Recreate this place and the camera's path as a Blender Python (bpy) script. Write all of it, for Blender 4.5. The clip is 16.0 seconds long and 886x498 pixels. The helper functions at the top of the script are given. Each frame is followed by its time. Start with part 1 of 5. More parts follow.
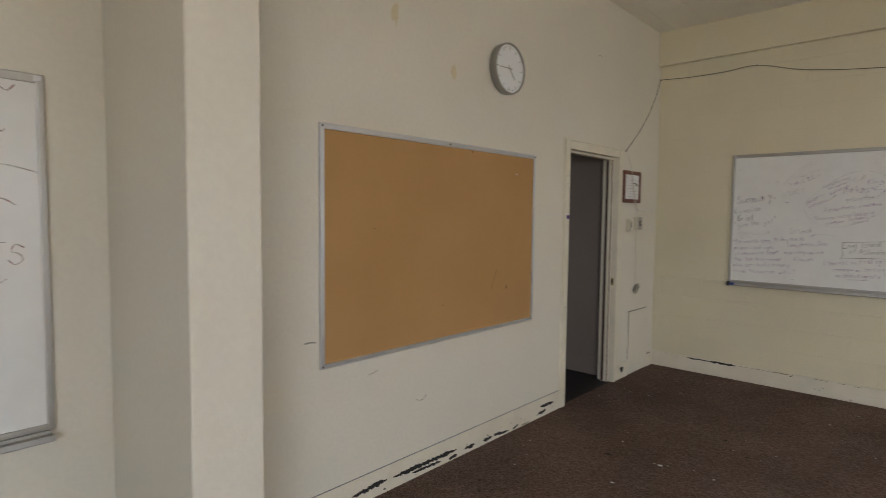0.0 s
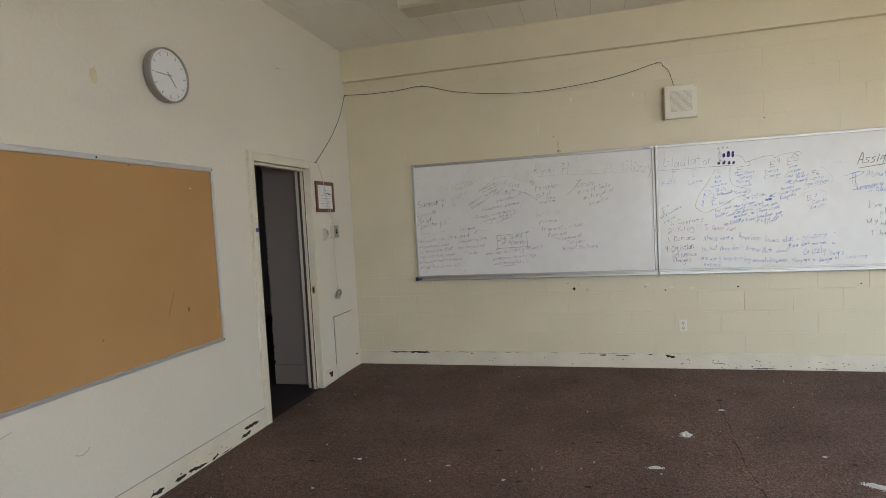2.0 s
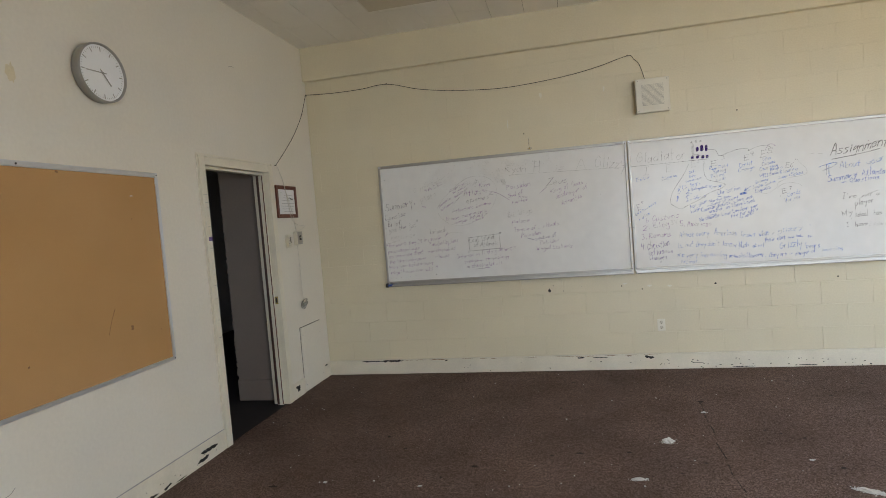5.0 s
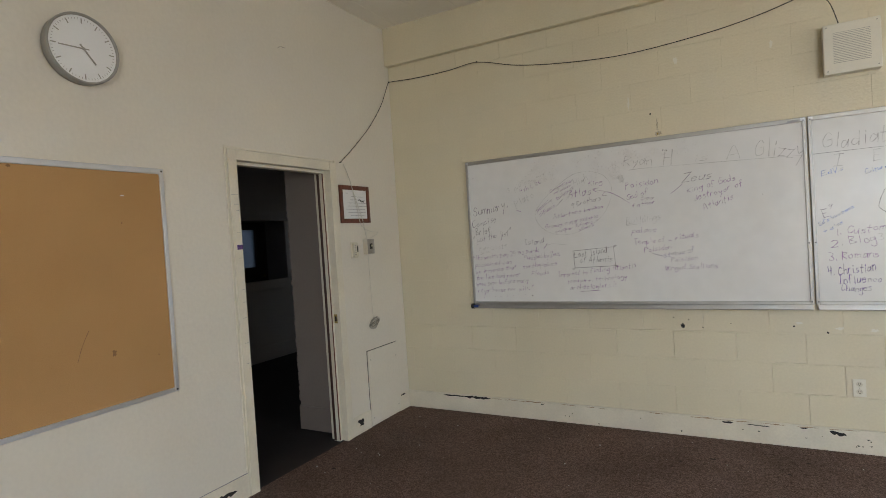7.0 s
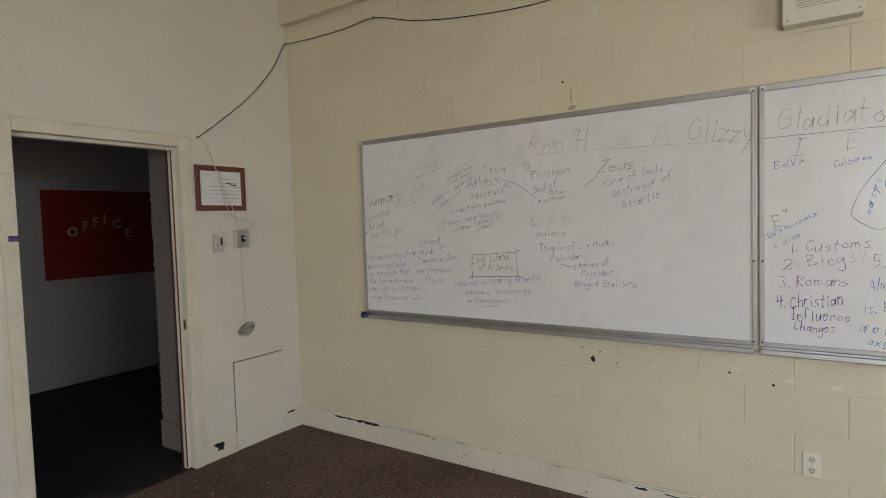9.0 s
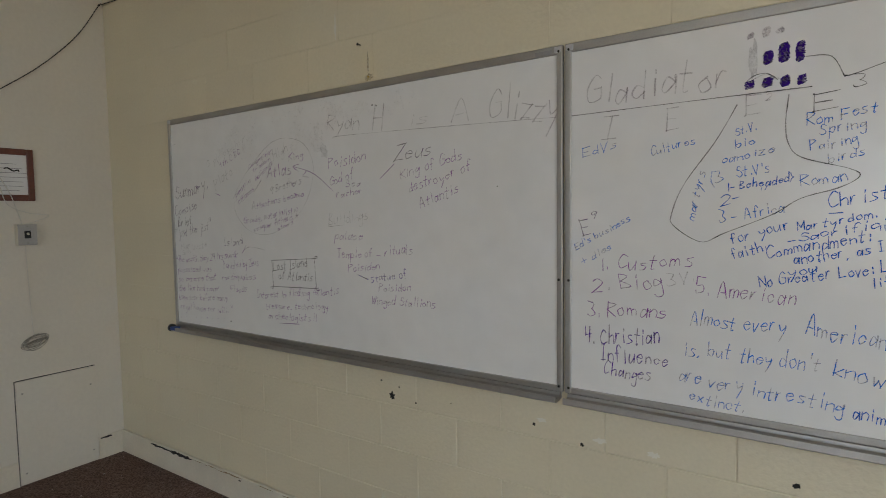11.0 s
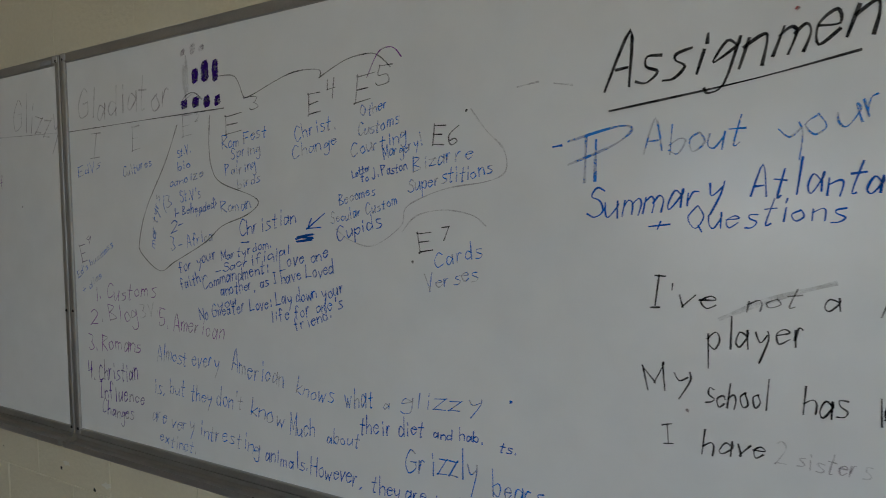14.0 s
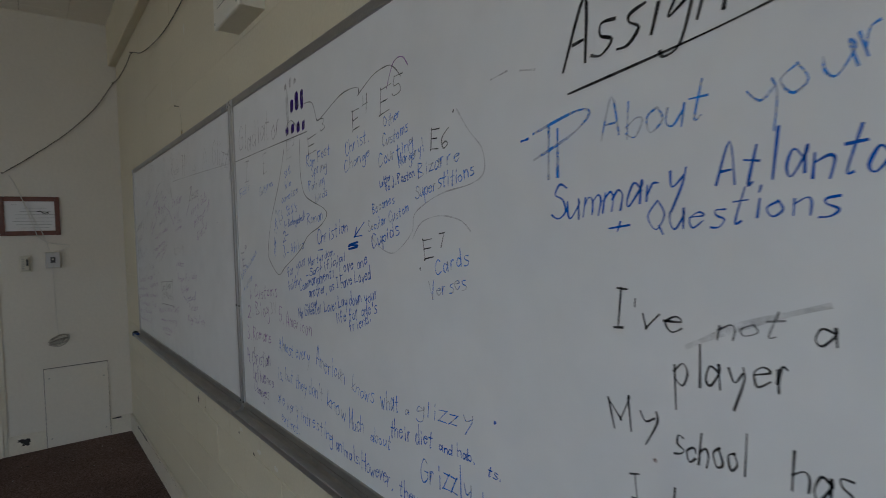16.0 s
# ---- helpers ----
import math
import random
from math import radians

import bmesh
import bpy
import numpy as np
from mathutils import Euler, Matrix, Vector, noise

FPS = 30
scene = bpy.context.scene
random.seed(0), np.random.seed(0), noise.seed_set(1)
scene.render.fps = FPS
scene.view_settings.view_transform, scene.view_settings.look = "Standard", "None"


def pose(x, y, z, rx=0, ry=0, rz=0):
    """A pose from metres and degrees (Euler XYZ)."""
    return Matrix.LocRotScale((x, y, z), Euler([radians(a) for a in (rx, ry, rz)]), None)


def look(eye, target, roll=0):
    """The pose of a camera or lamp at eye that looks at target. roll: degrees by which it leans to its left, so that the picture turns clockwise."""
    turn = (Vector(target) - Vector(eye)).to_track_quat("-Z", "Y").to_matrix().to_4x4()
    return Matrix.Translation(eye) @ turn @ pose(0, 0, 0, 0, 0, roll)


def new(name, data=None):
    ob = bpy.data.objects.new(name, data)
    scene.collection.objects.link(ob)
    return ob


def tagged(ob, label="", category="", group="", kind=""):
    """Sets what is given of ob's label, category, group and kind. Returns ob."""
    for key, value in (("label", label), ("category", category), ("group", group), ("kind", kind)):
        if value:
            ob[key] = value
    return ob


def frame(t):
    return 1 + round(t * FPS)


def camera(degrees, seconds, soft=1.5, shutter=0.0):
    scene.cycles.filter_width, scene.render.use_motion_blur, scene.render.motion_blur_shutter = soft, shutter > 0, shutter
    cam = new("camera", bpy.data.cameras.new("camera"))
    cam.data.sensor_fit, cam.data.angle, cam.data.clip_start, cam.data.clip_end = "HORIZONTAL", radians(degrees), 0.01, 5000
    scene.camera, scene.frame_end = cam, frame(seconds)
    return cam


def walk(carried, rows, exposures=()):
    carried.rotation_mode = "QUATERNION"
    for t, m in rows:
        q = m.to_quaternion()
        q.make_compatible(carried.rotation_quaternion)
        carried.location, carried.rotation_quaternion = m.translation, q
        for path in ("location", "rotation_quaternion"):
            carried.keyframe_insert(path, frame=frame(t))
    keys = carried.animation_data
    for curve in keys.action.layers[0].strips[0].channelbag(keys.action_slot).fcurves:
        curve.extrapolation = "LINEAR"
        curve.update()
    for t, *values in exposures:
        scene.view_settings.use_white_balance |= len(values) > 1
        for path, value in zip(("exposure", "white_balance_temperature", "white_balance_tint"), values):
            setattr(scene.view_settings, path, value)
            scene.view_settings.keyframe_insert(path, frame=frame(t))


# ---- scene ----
cam = camera(77.6, 16.0, soft=0.85, shutter=0.15)
PATH = [
    (0, (2.295, -5.842, 1.58), (0.946, -4.37, 1.455), 0.6),
    (0.5, (2.363, -5.795, 1.566), (1.472, -4.008, 1.453), 0.5),
    (1, (2.451, -5.762, 1.56), (1.758, -3.889, 1.46), -1.2),
    (1.5, (2.542, -5.728, 1.57), (1.95, -3.821, 1.464), -2.2),
    (2, (2.572, -5.715, 1.57), (2.053, -3.786, 1.465), -3.1),
    (2.5, (2.586, -5.719, 1.587), (2.12, -3.777, 1.476), -3.8),
    (3, (2.595, -5.727, 1.582), (2.173, -3.776, 1.473), -4.5),
    (3.5, (2.573, -5.733, 1.595), (2.208, -3.77, 1.482), -4.9),
    (3.7, (2.573, -5.731, 1.607), (2.231, -3.764, 1.491), -5.0),
    (6, (2.643, -4.969, 1.536), (2.013, -3.072, 1.461), -4.4),
    (6.5, (2.714, -4.631, 1.534), (1.941, -2.788, 1.477), -4.4),
    (7, (2.803, -4.298, 1.554), (1.845, -2.543, 1.509), -3.7),
    (7.5, (2.839, -3.859, 1.526), (1.812, -2.145, 1.453), -2.9),
    (8, (2.974, -3.563, 1.552), (1.918, -1.867, 1.46), -2.4),
    (8.2, (3.078, -3.44, 1.569), (2.004, -1.756, 1.473), -2.3),
    (10.3, (3.716, -2.332, 1.6), (2.594, -0.68, 1.493), -1.3),
    (10.5, (3.778, -2.218, 1.594), (2.654, -0.567, 1.482), -1.1),
    (11, (3.915, -1.864, 1.597), (2.807, -0.204, 1.472), -0.8),
    (11.5, (4.094, -1.725, 1.595), (3.077, -0.005, 1.495), 0.0),
    (12, (4.32, -1.61, 1.588), (3.338, 0.13, 1.504), 0.0),
    (12.5, (4.518, -1.404, 1.573), (3.544, 0.342, 1.495), -0.1),
    (13, (4.653, -1.163, 1.6), (3.749, 0.617, 1.483), -0.5),
    (13.5, (4.803, -1.1, 1.611), (3.916, 0.689, 1.496), -0.2),
    (14, (5.072, -1.048, 1.633), (4.166, 0.732, 1.535), -0.6),
    (14.5, (5.189, -0.896, 1.606), (4.257, 0.872, 1.517), -0.5),
    (15, (5.17, -0.75, 1.588), (4.18, 0.985, 1.499), -0.7),
    (15.5, (5.156, -0.816, 1.639), (3.845, 0.69, 1.519), -2.0),
    (16, (5.446, -0.691, 1.622), (3.854, 0.519, 1.565), -1.9),
]
EXPOSURES = ((0, -0.33, 6700, 15), (0.5, -0.14, 6450, 13), (1.5, -0.12, 6400, 13), (3.5, -0.17, 6370, 13), (7, -0.11, 6530, 13), (8.2, -0.1, 6530, 14), (10.5, -0.48, 6450, 13), (12.5, -1.02, 6350, 11), (14.5, -1.41, 6100, 9), (15.4, -1.58, 5930, 11), (16, -1.42, 5850, 12))
walk(cam, [(t, look(eye, target, roll)) for t, eye, target, roll in PATH], EXPOSURES)

# ---- light ----
world = bpy.data.worlds.new("sky")
scene.world = world
world.use_nodes = True
wn = world.node_tree
sky = wn.nodes.new("ShaderNodeTexSky")
sky.sky_type, sky.sun_disc = "NISHITA", False
sky.sun_elevation, sky.sun_rotation = radians(42), radians(8)
wn.links.new(sky.outputs[0], wn.nodes["Background"].inputs[0])
wn.nodes["Background"].inputs[1].default_value = 0.12

sun = new("sun", bpy.data.lights.new("sun", "SUN"))
sun.data.energy, sun.data.angle, sun.data.color = 4.0, radians(0.5), (1.0, 0.95, 0.87)
sun.matrix_world = look((0, 0, 30), (-3.0, -22.2, 10))


def opening_lamp(x, y, z, width, height, power, turn, tilt, tint):
    """Daylight in a window's opening, or the hall's added fill, facing the way that turn gives and tilted down (-) for
    sky or up (+) for light off the ground.
    """
    lamp = new("window_or_hall_fill", bpy.data.lights.new("window_or_hall_fill", "AREA"))
    lamp.data.shape, lamp.data.size, lamp.data.size_y = "RECTANGLE", width, height
    lamp.data.energy, lamp.data.color = power, tint
    lamp.matrix_world = pose(x, y, z, 90 + tilt, 0, turn)
    return lamp


HALL_SOUTH = -4.2
SKY_BLUE, GROUND_WARM = (0.61, 0.80, 1.0), (1.0, 0.78, 0.42)
EAST, SOUTH, CEIL = 7.4, -8.5, 3.47
opening_lamp(EAST + 0.05, -2.75, 1.95, 2.5, 0.9, 110, 90, -66, SKY_BLUE)
opening_lamp(EAST + 0.05, -2.75, 1.40, 2.5, 0.7, 32, 90, 34, GROUND_WARM)
opening_lamp(5.6, SOUTH - 0.05, 1.95, 2.7, 0.9, 320, 0, -64, SKY_BLUE)
opening_lamp(5.6, SOUTH - 0.05, 1.40, 2.7, 0.7, 74, 0, 34, GROUND_WARM)
# added fill lamp that brightens the hall; no source is known there
opening_lamp(-1.7, HALL_SOUTH + 0.02, 1.4, 1.0, 1.9, 4.6, 0, -10, (0.93, 0.93, 0.95))


# ---- materials ----


def material(name, base, rough=0.6, metal=0.0, low=0.7, spread=0.12, scale=6.0, fine=90.0, bump=0.15, depth=0.002, spec=0.5, second=None, per_object=0.0, edge=0.2):
    """Paint, metal, wood or plaster with stains at one scale and grain at another."""
    m = bpy.data.materials.new(name)
    m.use_nodes = True
    n, l = m.node_tree.nodes, m.node_tree.links
    b = n["Principled BSDF"]
    b.inputs["Roughness"].default_value, b.inputs["Metallic"].default_value = rough, metal
    b.inputs["Specular IOR Level"].default_value = spec
    where = n.new("ShaderNodeNewGeometry")
    big, small = n.new("ShaderNodeTexNoise"), n.new("ShaderNodeTexNoise")
    big.inputs["Scale"].default_value, big.inputs["Detail"].default_value = scale, 5
    small.inputs["Scale"].default_value, small.inputs["Detail"].default_value = fine, 3
    for t in (big, small):
        l.new(where.outputs["Position"], t.inputs["Vector"])
    ramp = n.new("ShaderNodeValToRGB")
    dark = second or tuple(c * (1 - spread) for c in base)
    ramp.color_ramp.elements[0].position, ramp.color_ramp.elements[1].position = 0.32, 0.66
    ramp.color_ramp.elements[0].color, ramp.color_ramp.elements[1].color = (*dark, 1), (*base, 1)
    l.new(big.outputs["Fac"], ramp.inputs["Fac"])
    grain = n.new("ShaderNodeMix")
    grain.data_type, grain.blend_type = "RGBA", "MULTIPLY"
    grain.inputs["Factor"].default_value = min(1.0, spread * 2.5)
    tone = n.new("ShaderNodeMapRange")
    tone.inputs["From Min"].default_value, tone.inputs["From Max"].default_value = 0.5 - edge, 0.5 + edge
    tone.inputs["To Min"].default_value, tone.inputs["To Max"].default_value = low, 1.0
    l.new(small.outputs["Fac"], tone.inputs["Value"])
    l.new(ramp.outputs["Color"], grain.inputs["A"])
    l.new(tone.outputs["Result"], grain.inputs["B"])
    out = grain.outputs["Result"]
    if per_object:
        info, vary, tint = n.new("ShaderNodeObjectInfo"), n.new("ShaderNodeMapRange"), n.new("ShaderNodeMix")
        tint.data_type, tint.blend_type = "RGBA", "MULTIPLY"
        tint.inputs["Factor"].default_value = 1.0
        vary.inputs["To Min"].default_value = 1 - per_object
        l.new(info.outputs["Random"], vary.inputs["Value"])
        l.new(out, tint.inputs["A"])
        l.new(vary.outputs["Result"], tint.inputs["B"])
        out = tint.outputs["Result"]
    l.new(out, b.inputs["Base Color"])
    if bump:
        relief = n.new("ShaderNodeBump")
        relief.inputs["Strength"].default_value, relief.inputs["Distance"].default_value = bump, depth
        l.new(small.outputs["Fac"], relief.inputs["Height"])
        l.new(relief.outputs["Normal"], b.inputs["Normal"])
    return m


NORTH_PAINT = material("cream_wall_paint", (0.705, 0.64, 0.475), 0.45, spread=0.07, scale=1.1, fine=70, bump=0.5, depth=0.004, per_object=0.02)
WEST_PAINT = material("off_white_wall_paint", (0.71, 0.668, 0.58), 0.5, spread=0.06, scale=0.9, fine=45, bump=0.35, depth=0.003)
# whitish paint of the return, with its dim light put into the colour
STUB_SHADED = material("shaded_whitish_paint", (0.21, 0.172, 0.147), 0.55, spread=0.07, scale=2, fine=60, bump=0.4)
BASE_PAINT = material("base_paint", (0.73, 0.675, 0.56), 0.45, spread=0.10, scale=5, fine=70, bump=0.4)
TRIM_PAINT = material("trim_paint", (0.72, 0.67, 0.55), 0.35, spread=0.08, scale=5, fine=60, bump=0.2)
CEILING_WHITE = material("ceiling_tile_white", (0.88, 0.85, 0.77), 0.8, spread=0.05, scale=1.2, fine=150, bump=0.4)
GROOVE = material("ceiling_groove", (0.36, 0.34, 0.29), 0.9, spread=0.1)


def carpet(name, dark, mid, light):
    """Short looped pile: every tuft its own shade, worn paths at a larger scale, fine relief."""
    m = bpy.data.materials.new(name)
    m.use_nodes = True
    n, l = m.node_tree.nodes, m.node_tree.links
    b = n["Principled BSDF"]
    b.inputs["Roughness"].default_value, b.inputs["Specular IOR Level"].default_value = 0.95, 0.1
    where = n.new("ShaderNodeNewGeometry")
    tuft, clump, wear = n.new("ShaderNodeTexVoronoi"), n.new("ShaderNodeTexNoise"), n.new("ShaderNodeTexNoise")
    tuft.inputs["Scale"].default_value = 175
    clump.inputs["Scale"].default_value, clump.inputs["Detail"].default_value = 38, 4
    wear.inputs["Scale"].default_value, wear.inputs["Detail"].default_value = 1.6, 6
    for t in (tuft, clump, wear):
        l.new(where.outputs["Position"], t.inputs["Vector"])
    split = n.new("ShaderNodeSeparateColor")
    l.new(tuft.outputs["Color"], split.inputs[0])
    shade = n.new("ShaderNodeMix")
    shade.inputs["Factor"].default_value = 0.4
    l.new(split.outputs[0], shade.inputs["A"])
    l.new(clump.outputs["Fac"], shade.inputs["B"])
    ramp = n.new("ShaderNodeValToRGB")
    ramp.color_ramp.elements[0].position, ramp.color_ramp.elements[1].position = 0.18, 0.82
    ramp.color_ramp.elements[0].color, ramp.color_ramp.elements[1].color = (*dark, 1), (*light, 1)
    ramp.color_ramp.elements.new(0.5).color = (*mid, 1)
    l.new(shade.outputs["Result"], ramp.inputs["Fac"])
    tone, worn = n.new("ShaderNodeMapRange"), n.new("ShaderNodeMix")
    tone.inputs["From Min"].default_value, tone.inputs["From Max"].default_value = 0.3, 0.7
    tone.inputs["To Min"].default_value, tone.inputs["To Max"].default_value = 0.78, 1.16
    l.new(wear.outputs["Fac"], tone.inputs["Value"])
    worn.data_type, worn.blend_type = "RGBA", "MULTIPLY"
    worn.inputs["Factor"].default_value = 1.0
    l.new(ramp.outputs["Color"], worn.inputs["A"])
    l.new(tone.outputs["Result"], worn.inputs["B"])
    l.new(worn.outputs["Result"], b.inputs["Base Color"])
    relief = n.new("ShaderNodeBump")
    relief.inputs["Strength"].default_value, relief.inputs["Distance"].default_value = 0.25, 0.004
    l.new(tuft.outputs["Distance"], relief.inputs["Height"])
    l.new(relief.outputs["Normal"], b.inputs["Normal"])
    return m


CARPET = carpet("brown_carpet", (0.062, 0.040, 0.033), (0.128, 0.086, 0.072), (0.215, 0.152, 0.130))
PALE_FLOOR = material("pale_dusty_floor", (0.44, 0.37, 0.30), 0.8, spread=0.2, scale=4, fine=120, bump=0.2)
SEAM = material("carpet_seam", (0.03, 0.02, 0.016), 1.0, spread=0.2)
DARK_TILE = material("dark_hall_floor", (0.035, 0.03, 0.03), 0.7, spread=0.2, scale=3, fine=80, spec=0.2)
CHIP = material("bare_black_substrate", (0.012, 0.011, 0.010), 0.8, spread=0.3, scale=30)
BOARD = material("white_board_enamel", (0.78, 0.78, 0.77), 0.27, spread=0.055, scale=2.6, fine=11, bump=0.02, spec=0.34)
ALU = material("brushed_aluminium", (0.50, 0.49, 0.475), 0.5, 1.0, spread=0.1, scale=8, fine=200, bump=0.1)
ALU_PALE = material("satin_aluminium", (0.66, 0.67, 0.70), 0.42, 0.85, spread=0.08, scale=8, fine=160, bump=0.08)
CORK = material("tan_cork", (0.47, 0.275, 0.12), 0.9, spread=0.08, scale=1.1, fine=230, bump=0.5, spec=0.15, second=(0.42, 0.24, 0.10))
CORK_MARK = material("worn_cork", (0.24, 0.125, 0.055), 0.9, spread=0.2, scale=60)
GREY_PLASTIC = material("grey_plastic", (0.30, 0.29, 0.27), 0.35, spread=0.05)
CLOCK_WHITE = material("clock_white", (0.76, 0.77, 0.78), 0.5, spread=0.03, bump=0)
BLACK = material("black_plastic", (0.012, 0.012, 0.013), 0.5, spread=0.2)
CABLE = material("black_cable_sheath", (0.02, 0.018, 0.016), 0.6, spread=0.2)
WHITE_CABLE = material("white_cable_sheath", (0.62, 0.60, 0.54), 0.5, spread=0.08)
FRAME_WOOD = material("red_brown_wood", (0.16, 0.045, 0.025), 0.4, spread=0.25, scale=30, fine=120)
PAPER = material("white_paper", (0.74, 0.74, 0.74), 0.8, spread=0.03)
PRINT = material("grey_print", (0.35, 0.35, 0.36), 0.8, spread=0.1)
PLATE = material("ivory_plate", (0.62, 0.58, 0.47), 0.35, spread=0.06)
GREY_BOX = material("grey_painted_metal", (0.36, 0.35, 0.31), 0.45, spread=0.1, scale=20)
BRASS = material("dull_brass", (0.42, 0.32, 0.12), 0.4, 0.9, spread=0.15)
VENT_WHITE = material("ivory_speaker_enamel", (0.74, 0.71, 0.61), 0.45, spread=0.05)
DIFFUSER = material("yellowed_acrylic", (0.60, 0.54, 0.41), 0.35, spread=0.08, scale=3)
RED_BOARD = material("red_felt", (0.30, 0.018, 0.015), 0.9, spread=0.15)
LETTER = material("tan_card", (0.55, 0.36, 0.16), 0.8, spread=0.1)
HALL_PAINT = material("grey_hall_paint", (0.48, 0.46, 0.44), 0.5, spread=0.08, scale=2, bump=0.3)
DOOR_BROWN = material("dark_brown_door", (0.07, 0.03, 0.02), 0.4, spread=0.2, scale=10)
TAN_WOOD = material("tan_cabinet_wood", (0.34, 0.22, 0.11), 0.45, spread=0.2, scale=6)
DEBRIS = material("white_plaster_crumbs", (0.66, 0.65, 0.63), 0.9, spread=0.1, scale=40)
PURPLE = material("purple_marker", (0.045, 0.012, 0.16), 0.5, spread=0.4, scale=160, fine=400, second=(0.16, 0.10, 0.32), bump=0)
GRASS = material("dry_lawn", (0.10, 0.12, 0.05), 0.95, spread=0.3, scale=1.5)
BLUE_CAP = material("blue_marker_cap", (0.02, 0.06, 0.25), 0.4, spread=0.1)


def ink(name, base, thin, full, cover=45.0):
    """Dry-erase ink: a film that is dense in places and rubbed thin in others."""
    m = bpy.data.materials.new(name)
    m.use_nodes = True
    n, l = m.node_tree.nodes, m.node_tree.links
    b = n["Principled BSDF"]
    b.inputs["Base Color"].default_value, b.inputs["Roughness"].default_value = (*base, 1), 0.5
    b.inputs["Specular IOR Level"].default_value = 0.06
    where, total = n.new("ShaderNodeNewGeometry"), None
    for scale, share in ((cover, 0.6), (cover * 7, 0.4)):
        tex, part_of = n.new("ShaderNodeTexNoise"), n.new("ShaderNodeMath")
        tex.inputs["Scale"].default_value, tex.inputs["Detail"].default_value = scale, 3
        l.new(where.outputs["Position"], tex.inputs["Vector"])
        part_of.operation = "MULTIPLY_ADD"
        l.new(tex.outputs["Fac"], part_of.inputs[0])
        part_of.inputs[1].default_value = share
        if total is None:
            part_of.inputs[2].default_value = 0.0
        else:
            l.new(total, part_of.inputs[2])
        total = part_of.outputs[0]
    film = n.new("ShaderNodeMapRange")
    film.inputs["From Min"].default_value, film.inputs["From Max"].default_value = 0.36, 0.62
    film.inputs["To Min"].default_value, film.inputs["To Max"].default_value = thin, full
    l.new(total, film.inputs["Value"])
    l.new(film.outputs["Result"], b.inputs["Alpha"])
    return m


INK = {
    "k": ink("black_ink", (0.012, 0.012, 0.014), 0.72, 1.0),
    "d": ink("dark_purple_ink", (0.10, 0.045, 0.17), 0.42, 0.92),
    "p": ink("purple_ink", (0.27, 0.075, 0.36), 0.36, 0.92),
    "f": ink("rubbed_purple_ink", (0.26, 0.10, 0.25), 0.05, 0.48, 30),
    "g": ink("grey_ink", (0.05, 0.046, 0.055), 0.4, 0.9),
    "v": ink("violet_ink", (0.075, 0.012, 0.28), 0.5, 1.0),
    "b": ink("blue_ink", (0.0, 0.10, 0.52), 0.62, 1.0),
    "c": ink("rubbed_blue_ink", (0.0, 0.17, 0.70), 0.30, 0.92, 26),
    "e": ink("faint_blue_ink", (0.0, 0.22, 0.80), 0.20, 0.82, 30),
    "r": ink("rubbed_red_ink", (0.36, 0.07, 0.06), 0.15, 0.75, 30),
    "s": ink("grey_smudge", (0.38, 0.38, 0.40), 0.0, 0.32, 25),
    "y": ink("yellow_stain", (0.72, 0.47, 0.08), 0.05, 0.55, 25),
    "o": ink("rosy_smear", (0.70, 0.42, 0.42), -0.10, 0.07, 9),
    "u": ink("violet_marker", (0.035, 0.008, 0.17), 0.55, 1.15, 70),
}

glass = bpy.data.materials.new("window_glass")
glass.use_nodes = True
gb = glass.node_tree.nodes["Principled BSDF"]
gb.inputs["Transmission Weight"].default_value, gb.inputs["Roughness"].default_value = 1.0, 0.02
gb.inputs["IOR"].default_value = 1.45

FROSTED = bpy.data.materials.new("frosted_glass")
FROSTED.use_nodes = True
fb = FROSTED.node_tree.nodes["Principled BSDF"]
fb.inputs["Transmission Weight"].default_value, fb.inputs["Roughness"].default_value = 1.0, 0.75
fb.inputs["Base Color"].default_value = (0.10, 0.13, 0.18, 1)

# ---- helpers for building ----


def box(bm, x0, y0, z0, x1, y1, z1, bevel=0.0):
    """A box between two corners, with its edges rounded if asked for."""
    made = bmesh.ops.create_cube(bm, size=1.0)["verts"]
    for v in made:
        v.co = Vector(((x0 + x1) / 2 + v.co.x * (x1 - x0), (y0 + y1) / 2 + v.co.y * (y1 - y0), (z0 + z1) / 2 + v.co.z * (z1 - z0)))
    if bevel:
        edges = list({e for v in made for e in v.link_edges})
        bmesh.ops.bevel(bm, geom=edges, offset=bevel, segments=2, affect="EDGES", profile=0.5)
    return bm


def boxes(*rows, bevel=0.0):
    bm = bmesh.new()
    for r in rows:
        box(bm, *r, bevel=bevel)
    return bm


def part(name, bm, mat, parent=None, label="", smooth=False):
    """Links a bmesh as one mesh object, under a thing or a part."""
    me = bpy.data.meshes.new(name)
    if smooth:
        for f in bm.faces:
            f.smooth = True
    bm.to_mesh(me)
    bm.free()
    me.materials.append(mat)
    ob = new(name, me)
    if parent:
        ob.parent = parent
    if label:
        ob["label"] = label
    return ob


def thing(name, label, category, group="", kind="", at=(0, 0, 0)):
    ob = new(name)
    ob.empty_display_size = 0.1
    ob.location = at
    return tagged(ob, label, category, group, kind)


def structure(name, bm, mat, label, category):
    return tagged(part(name, bm, mat), label, category, kind="structure")


